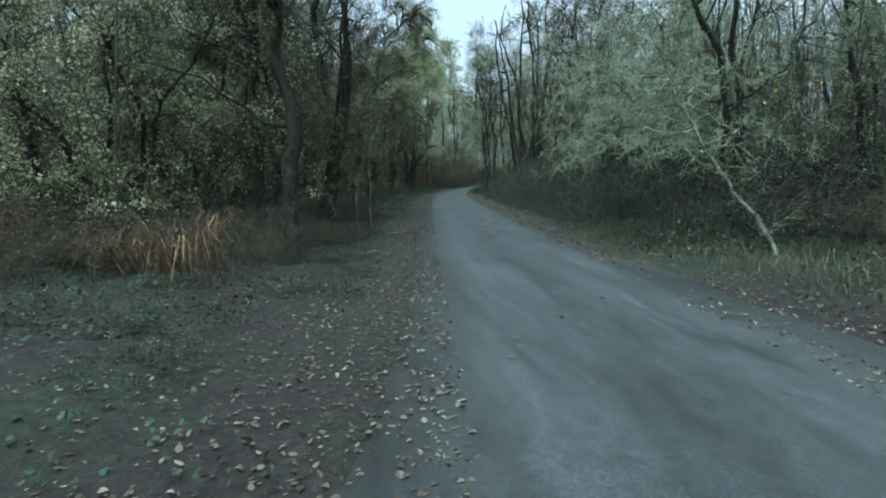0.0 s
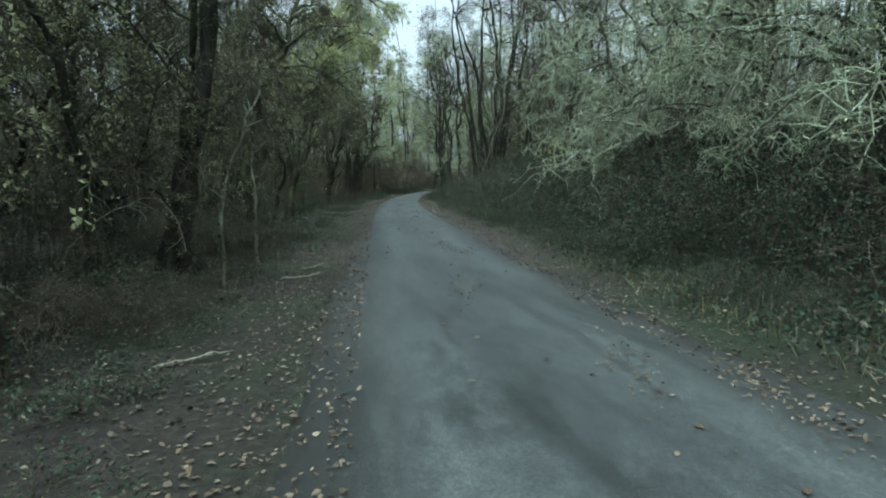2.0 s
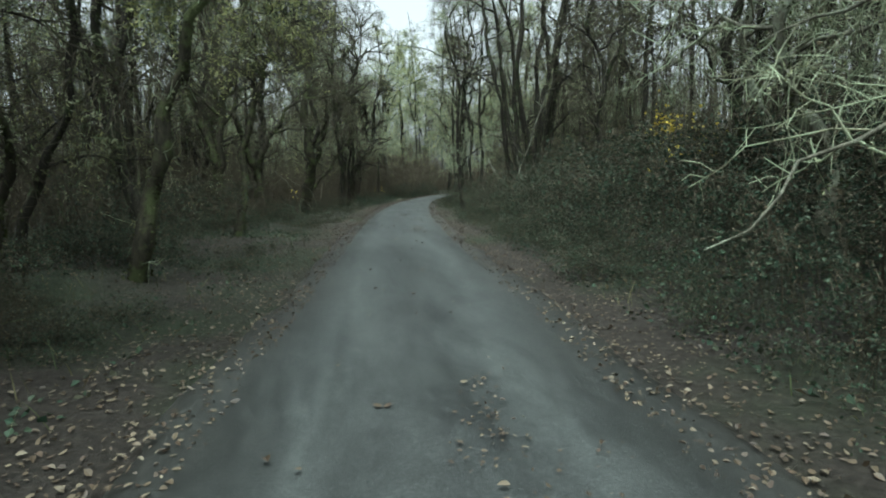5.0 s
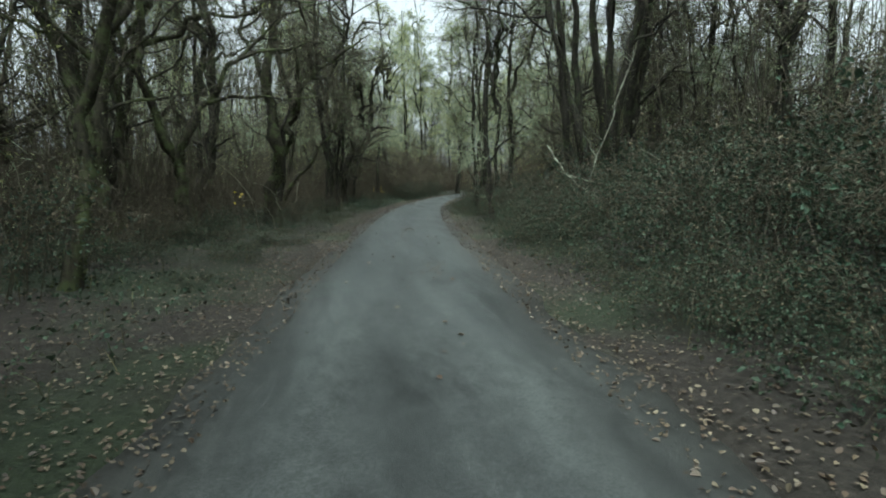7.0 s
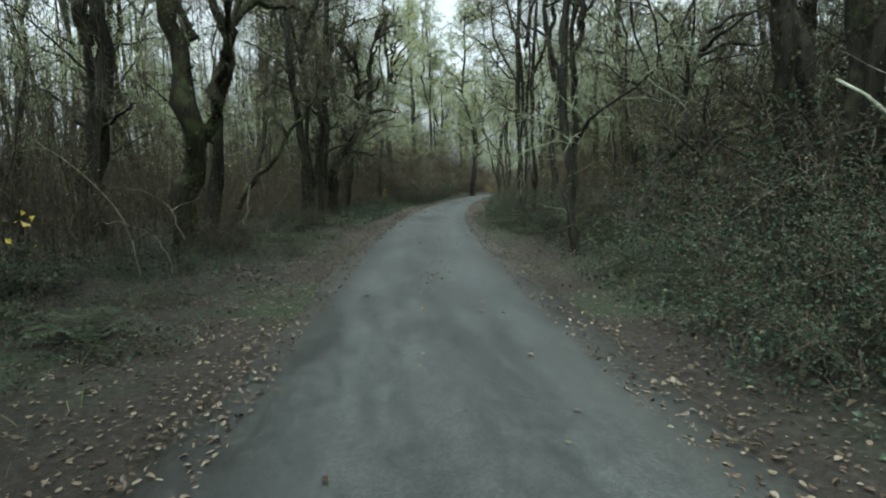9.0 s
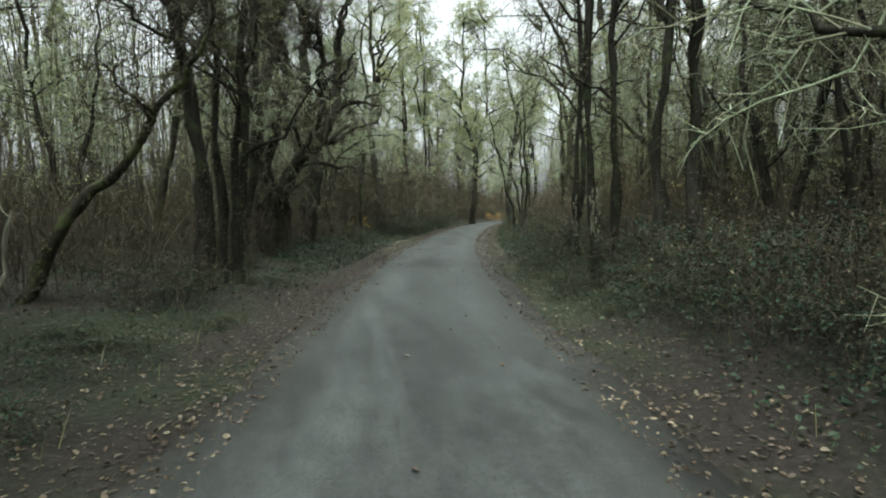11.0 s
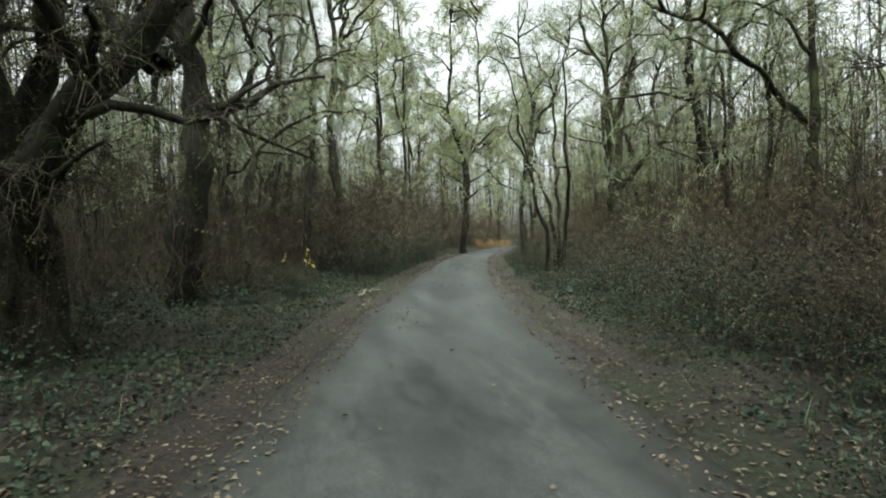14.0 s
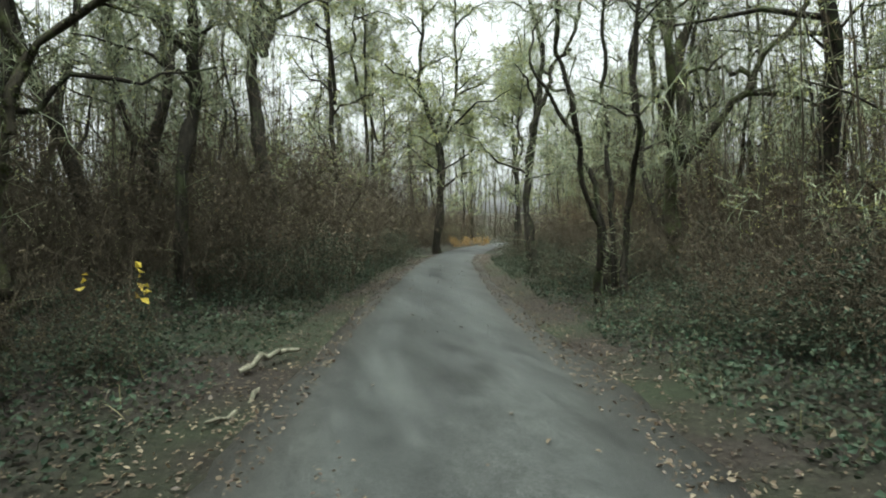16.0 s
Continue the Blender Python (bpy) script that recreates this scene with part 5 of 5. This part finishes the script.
def far_woods():
    """The wood beyond: stems and twigs that nobody could count."""
    rng = np.random.default_rng(12)
    m, lf = Mesh(), Mesh()
    n = 1150
    y = rng.uniform(-25, 150, n)
    side = rng.choice([-1, 1], n)
    off = rng.uniform(18, 45, n)
    x = np.interp(y, ROAD_Y, ROAD_X) + side * off
    end = y > 100
    x[end] = rng.uniform(-25, 75, end.sum())
    x[end & (np.abs(x - np.interp(y, ROAD_Y, ROAD_X)) < 4)] += 9
    h = rng.uniform(9, 17, n)
    s = np.linspace(0, 1, 6)
    stems = np.stack([x[:, None] + rng.normal(size=(n, 1)) * 0.8 * s, y[:, None] + rng.normal(size=(n, 1)) * 0.8 * s, height(x, y)[:, None] + h[:, None] * s - 0.3], -1)
    stems[:, 1:] += rng.normal(size=(n, 5, 3)) * 0.12
    m.tubes(stems, np.linspace(1, 0.2, 6)[None] * rng.uniform(0.06, 0.16, (n, 1)), 5)
    limb, _ = sprout(rng, stems, 10, 2.4, 0.7, 0.3, 3, 0.2, 1.0, 0.2, 0.1)
    m.tubes(limb, np.linspace(0.03, 0.012, 3)[None] * np.ones((len(limb), 1)), 3)
    twig, _ = sprout(rng, limb, 8, 0.9, 0.7, 0.1, 2, 0.2, 1.0, 0.2, 0.1)
    m.ribbons(twig, [0.016, 0.008], rng)
    c = 70000
    lf.leaves(spread_on(rng, twig, c, 0.1), rng.uniform(0.04, 0.10, c), rng, 0.0, 3.0)
    a = new("far_woods", m.data("far_woods", BARK_THIN))
    tagged(a, "distant bare grey-green woodland closing the view", "woodland", kind="stuff")
    b = new("far_canopy", lf.data("far_canopy", TWIG_HAZE, False))
    tagged(b, "distant haze of lichened twigs and buds", "woodland", kind="stuff")
    # brush at the foot of the far trees
    n = 6000
    y = rng.uniform(-20, 125, n)
    off = rng.uniform(11, 32, n)
    x = np.interp(y, ROAD_Y, ROAD_X) + rng.choice([-1, 1], n) * off
    s = np.linspace(0, 1, 4)
    h = rng.uniform(1.2, 3.6, n)
    st = np.stack([x[:, None] + rng.normal(size=(n, 1)) * 0.5 * s, y[:, None] + rng.normal(size=(n, 1)) * 0.5 * s, height(x, y)[:, None] + h[:, None] * s - 0.2], -1)
    br = Mesh()
    br.tubes(st, np.linspace(0.022, 0.008, 4)[None] * np.ones((n, 1)), 3)
    tw, _ = sprout(rng, st, 7, 0.9, 0.6, 0.15, 2, 0.2, 1.0, 0.2)
    br.ribbons(tw, [0.014, 0.007], rng)
    c = new("far_brush", br.data("far_brush", BARK_BROWN))
    tagged(c, "distant brown tangle of brushwood between the trunks", "brushwood", kind="stuff")


far_woods()


def understory():
    """Brushwood that fills the wood's edge: stems, side shoots and dead leaves past counting."""
    rng = np.random.default_rng(13)
    n = 15500
    y = rng.uniform(5, 100, n)
    side = rng.choice([-1, 1], n)
    near = np.where((side < 0) & (y < 18), 1.4, np.where((side > 0) & (y < 34), 5.2, np.where(y < 44, 3.4, 2.6)))
    off = near + rng.random(n) ** 1.2 * 8.5
    x = road_mid(y) + side * (HALF + off)
    keep = ~((side < 0) & ((y < 12.5) | ((y < 26) & (off < 5))))
    x, y, off, near = x[keep], y[keep], off[keep], near[keep]
    n = len(x)
    h = rng.uniform(0.7, 1.5, n) + np.clip(off - near, 0, 4.5) * 0.5 * rng.random(n)
    s = np.linspace(0, 1, 4)
    lean = rng.normal(size=(n, 2)) * 0.4
    st = np.stack([x[:, None] + lean[:, :1] * s ** 1.6, y[:, None] + lean[:, 1:] * s ** 1.6, height(x, y)[:, None] - 0.05 + h[:, None] * s], -1)
    st[:, 1:] += rng.normal(size=(n, 3, 3)) * 0.05
    m = Mesh()
    m.ribbons(st, [0.008, 0.007, 0.005, 0.003], rng)
    side_shoots, _ = sprout(rng, st, 6, 0.6, 0.6, 0.2, 3, 0.15, 1.0, 0.25)
    m.ribbons(side_shoots, [0.0045, 0.0035, 0.0025], rng)
    tips, _ = sprout(rng, side_shoots, 1, 0.3, 0.6, 0.1, 2, 0.3, 1.0, 0.3)
    m.ribbons(tips, [0.003, 0.002], rng)
    tagged(new("understory_brush", m.data("understory_brush", BARK_BROWN)), "dense brown brushwood filling the wood's edge", "brushwood", kind="stuff")
    lf = Mesh()
    c = 22000
    lf.leaves(spread_on(rng, side_shoots, c, 0.03), rng.uniform(0.02, 0.05, c), rng, 0.2)
    tagged(new("understory_leaves", lf.data("understory_leaves", LEAF_BROWN, False)), "withered leaves clinging to the brushwood", "brushwood", kind="stuff")


understory()


def sapling_stand():
    """Slender stems past counting that fill the wood between the trees, their twigs dabbed with lichen."""
    rng = np.random.default_rng(14)
    n = 4400
    y = rng.uniform(7, 96, n)
    side = rng.choice([-1, 1], n)
    off = 3.7 + rng.random(n) ** 0.85 * 11
    x = road_mid(y) + side * (HALF + off)
    keep = ~((side < 0) & (y < 16) & (x < -4.5))
    x, y = x[keep], y[keep]
    n = len(x)
    h = rng.uniform(2.2, 7.5, n) * np.where(y > 46, 1.25, 1.0)
    t = np.linspace(0, 1, 6)
    lean = rng.normal(size=(n, 2)) * 0.55
    st = np.stack([x[:, None] + lean[:, :1] * t ** 1.4, y[:, None] + lean[:, 1:] * t ** 1.4, height(x, y)[:, None] - 0.05 + h[:, None] * t], -1)
    st[:, 1:] += np.cumsum(rng.normal(size=(n, 5, 3)) * 0.045, 1)
    east = x > road_mid(y)
    mouth = (east & (y < 31)) | (~east & (y < 24))
    for name, pick, twig, crust, label in (("sapling_stand", (y < 43) & ~mouth, BARK_THIN, LICHEN_DUN, "crowd of thin dull saplings filling the wood"),
                                           ("pale_saplings", mouth, BARK_THIN, LICHEN, "crowd of thin saplings pale with lichen"),
                                           ("lichened_saplings", y >= 43, BARK_THIN, LICHEN_LIME, "crowd of thin saplings crusted with lime lichen")):
        stems = st[pick]
        m = Mesh()
        m.tubes(stems, np.linspace(1, 0.3, 6)[None] * rng.uniform(0.008, 0.024, (len(stems), 1)), 3)
        shoots, _ = sprout(rng, stems, 8, 0.8, 0.6, 0.35, 3, 0.15, 1.0, 0.3, 0.1)
        m.ribbons(shoots, [0.007, 0.006, 0.004], rng)
        ends, _ = sprout(rng, shoots, 2, 0.32, 0.6, 0.1, 2, 0.2, 1.0, 0.3, 0.1)
        m.ribbons(ends, [0.005, 0.003], rng)
        tagged(new(name, m.data(name, twig)), label, "saplings", kind="stuff")
        c = int(len(stems) * (4 if name == "pale_saplings" else 9 if name == "lichened_saplings" else 5))
        at = np.concatenate([spread_on(rng, ends, c, 0.02), spread_on(rng, shoots, c // 2, 0.015)])
        lf = Mesh()
        lf.leaves(np.repeat(at, 3, 0) + rng.normal(size=(len(at) * 3, 3)) * 0.03, rng.uniform(0.010, 0.026, len(at) * 3), rng, 0.0, 2.6)
        tagged(new("sapling_lichen", lf.data("sapling_lichen", crust, False)), "tufts of lichen on the saplings' twigs", "lichen", kind="stuff")


sapling_stand()


# ---- single things on the ground ----
def stick(name, a, b, r, mat, label, seed, twigs=0):
    rng = np.random.default_rng(seed)
    a, b = np.array(a, float), np.array(b, float)
    ob = thing(name, tuple(a), label, "branch", "fallen wood")
    line = curve_through([np.zeros(3), (b - a) * 0.5 + rng.normal(size=3) * 0.05 * np.linalg.norm(b - a), b - a], 10)
    line[1:-1] += rng.normal(size=(8, 3)) * (r * 0.5 + 0.006 * np.linalg.norm(b - a))
    m = Mesh()
    rad = r * np.linspace(1, 0.6, 10) * (1 + 0.12 * rng.normal(size=10))
    rad[0], rad[-1] = rad[0] * 0.7, rad[-1] * 0.3
    m.tubes(line[None], rad[None], 8, 0.12)
    part("stem", m, mat, ob)
    if twigs:
        s, _ = sprout(rng, line[None], twigs, np.linalg.norm(b - a) * 0.27, 0.7, 0.2, 5, 0.2, 1, 0.25)
        t = Mesh()
        t.tubes(s, np.linspace(0.4, 0.12, 5)[None] * r * np.ones((len(s), 1)), 4)
        part("twig", t, mat, ob, kind="stuff")
    return ob


PALE_STICK = "pale barkless broken branch lying on the verge"
stick("fallen_branch", (-0.55, 9.05, 0.06), (-0.05, 9.3, 0.08), 0.014, BARK_PALE, PALE_STICK, 1)
stick("fallen_branch", (0.0, 12.5, 0.06), (0.6, 12.75, 0.08), 0.014, BARK_PALE, PALE_STICK, 2)
stick("fallen_branch", (0.2, 13.3, 0.06), (0.55, 13.7, 0.07), 0.012, BARK_PALE, PALE_STICK, 3)
stick("fallen_branch", (5.7, 53.6, 0.06), (6.25, 54.3, 0.09), 0.035, BARK_PALE, PALE_STICK, 4)
stick("fallen_branch", (4.6, 8.4, 0.1), (4.95, 9.0, 0.14), 0.03, BARK_PALE, "short pale branch lying in the grass", 5)
stick("fallen_branch", (5.9, 53.0, 0.05), (5.6, 52.2, 0.07), 0.02, BARK_PALE, PALE_STICK, 6)
stick("dead_branch", (7.3, 30.3, 0.6), (8.7, 30.7, 4.2), 0.020, BARK_MOTTLED, "pale dead pole leaning against the many-stemmed tree", 7, 9)
stick("dead_branch", (6.6, 30.3, 1.98), (7.15, 28.7, 0.85), 0.015, BARK_MOTTLED, "pale dead branch lying across the brambles", 8, 12)
stick("dead_branch", (6.6, 29.6, 1.45), (7.9, 29.3, 1.2), 0.013, BARK_MOTTLED, "pale dead branch lying across the brambles", 9, 8)
stick("dead_branch", (7.6, 28.5, 1.8), (8.9, 28.6, 1.28), 0.014, BARK_MOTTLED, "pale dead branch lying across the brambles", 10, 8)
stick("dead_branch", (7.8, 28.4, 1.55), (8.6, 28.1, 1.25), 0.012, BARK_MOTTLED, "pale dead branch lying across the brambles", 21, 8)
stick("dead_branch", (8.7, 28.6, 1.15), (9.6, 28.4, 1.8), 0.013, BARK_MOTTLED, "pale dead branch lying across the brambles", 22, 8)


def arching(name, points, r, label, seed, twigs):
    """A thin branch that rises and bends over."""
    rng = np.random.default_rng(seed)
    p = np.array(points, float)
    ob = thing(name, tuple(p[0]), label, "branch", "fallen wood")
    line = curve_through(list(p - p[0]), 14)
    line[1:-1] += rng.normal(size=(12, 3)) * 0.012
    m = Mesh()
    m.tubes(line[None], (r * np.linspace(1, 0.35, 14))[None], 6)
    part("stem", m, BARK_PALE, ob)
    s, _ = sprout(rng, line[None], twigs, 0.45, 0.7, 0.1, 5, 0.2, 1, 0.3, 0.3)
    t = Mesh()
    t.tubes(s, np.linspace(0.5, 0.2, 5)[None] * r * np.ones((len(s), 1)), 4)
    part("twig", t, BARK_PALE, ob, kind="stuff")


ARCH = "thin pale branch arching out of the thicket"
arching("arching_branch", [(0.35, 34.6, 0.0), (0.25, 34.6, 0.8), (-0.15, 34.5, 1.5), (-0.75, 34.4, 1.95)], 0.014, ARCH, 11, 4)
arching("arching_branch", [(0.75, 34.6, 0.05), (0.7, 34.6, 0.45), (0.45, 34.6, 0.75), (0.2, 34.6, 0.8)], 0.010, ARCH, 13, 3)
arching("arching_branch", [(0.9, 34.7, 0.6), (0.75, 34.7, 1.05), (0.4, 34.6, 1.3), (0.05, 34.6, 1.3)], 0.009, ARCH, 14, 3)
arching("arching_branch", [(-2.5, 12.1, 0.1), (-2.35, 12.15, 0.6), (-2.1, 12.2, 0.88), (-1.7, 12.3, 1.12), (-1.3, 12.36, 1.25), (-1.15, 12.36, 0.95), (-1.08, 12.36, 0.5)], 0.013, ARCH, 15, 9)
stick("broken_stump", (0.75, 39.0, 0.0), (1.0, 39.2, 1.35), 0.035, BARK_PALE, "pale broken stem standing at the thicket's edge", 12, 1)


def leaf_sprig(x, y, z, n, size, spread, mat, label, seed):
    """A few bright leaves on a thin leaning shoot."""
    rng = np.random.default_rng(seed)
    ob = thing("leaf_sprig", ground_point(x, y), label, "sprig", "bright leaves")
    base = z - float(height(x, y))
    k = 4
    s = np.linspace(0, 1, 6)
    shoots = np.stack([rng.normal(size=(k, 1)) * spread * s, rng.normal(size=(k, 1)) * spread * s, (base + rng.normal(size=(k, 1)) * spread * 0.5) * s - 0.05], -1)
    m = Mesh()
    m.tubes(shoots, np.linspace(0.006, 0.003, 6)[None] * np.ones((k, 1)), 4)
    part("shoot", m, BARK_BROWN, ob)
    places = shoots[rng.integers(0, k, n), -1] + rng.normal(size=(n, 3)) * spread * 0.5
    lf = Mesh()
    lf.leaves(places, rng.uniform(0.7, 1.3, n) * size, rng, 0.1, 1.3)
    part("foliage", lf, mat, ob, smooth=False, kind="stuff")


YEL = "thin shoot with a few bright yellow leaves"
leaf_sprig(4.5, 54.45, 0.9, 9, 0.07, 0.22, LEAF_YELLOW, YEL, 1)
leaf_sprig(4.75, 54.7, 0.75, 5, 0.06, 0.12, LEAF_YELLOW, YEL, 2)
leaf_sprig(6.3, 8.0, 2.45, 12, 0.05, 0.2, LEAF_YELLOW, YEL, 3)
leaf_sprig(7.3, 21.5, 1.75, 16, 0.07, 0.35, LEAF_YELLOW, YEL, 4)
leaf_sprig(9.6, 24.0, 2.05, 240, 0.06, 0.5, LEAF_YELLOW, "branch of yellowing leaves above the brambles", 5)
leaf_sprig(7.2, 15.0, 0.9, 10, 0.06, 0.3, LEAF_YELLOW, YEL, 6)
leaf_sprig(0.4, 32.2, 1.1, 6, 0.06, 0.15, LEAF_YELLOW, YEL, 7)
for i in range(5):
    leaf_sprig(18.9 + 0.6 * i, 89.6 + 0.25 * i, 0.45, 220, 0.08, 0.32, LEAF_ORANGE, "low bush of golden autumn leaves at the lane's end", 8 + i)


def strew_twigs():
    """Thin pale twigs arching out of the thicket on both sides."""
    rng = np.random.default_rng(55)
    for i in range(64):
        y = rng.uniform(9, 66)
        side = rng.choice([-1, 1])
        x = float(road_mid(y)) + side * (HALF + rng.uniform(3.0, 5.2))
        z0 = float(height(x, y))
        h = rng.uniform(0.5, 2.2)
        b = (x - side * rng.uniform(-0.5, 0.9), y + rng.uniform(-0.9, 0.6), z0 + h * rng.uniform(0.6, 1.0))
        stick("dead_twig", (x, y, z0 - 0.03), b, rng.uniform(0.005, 0.010), BARK_PALE, "thin pale dead twig sticking out of the undergrowth", 200 + i, 5)


strew_twigs()
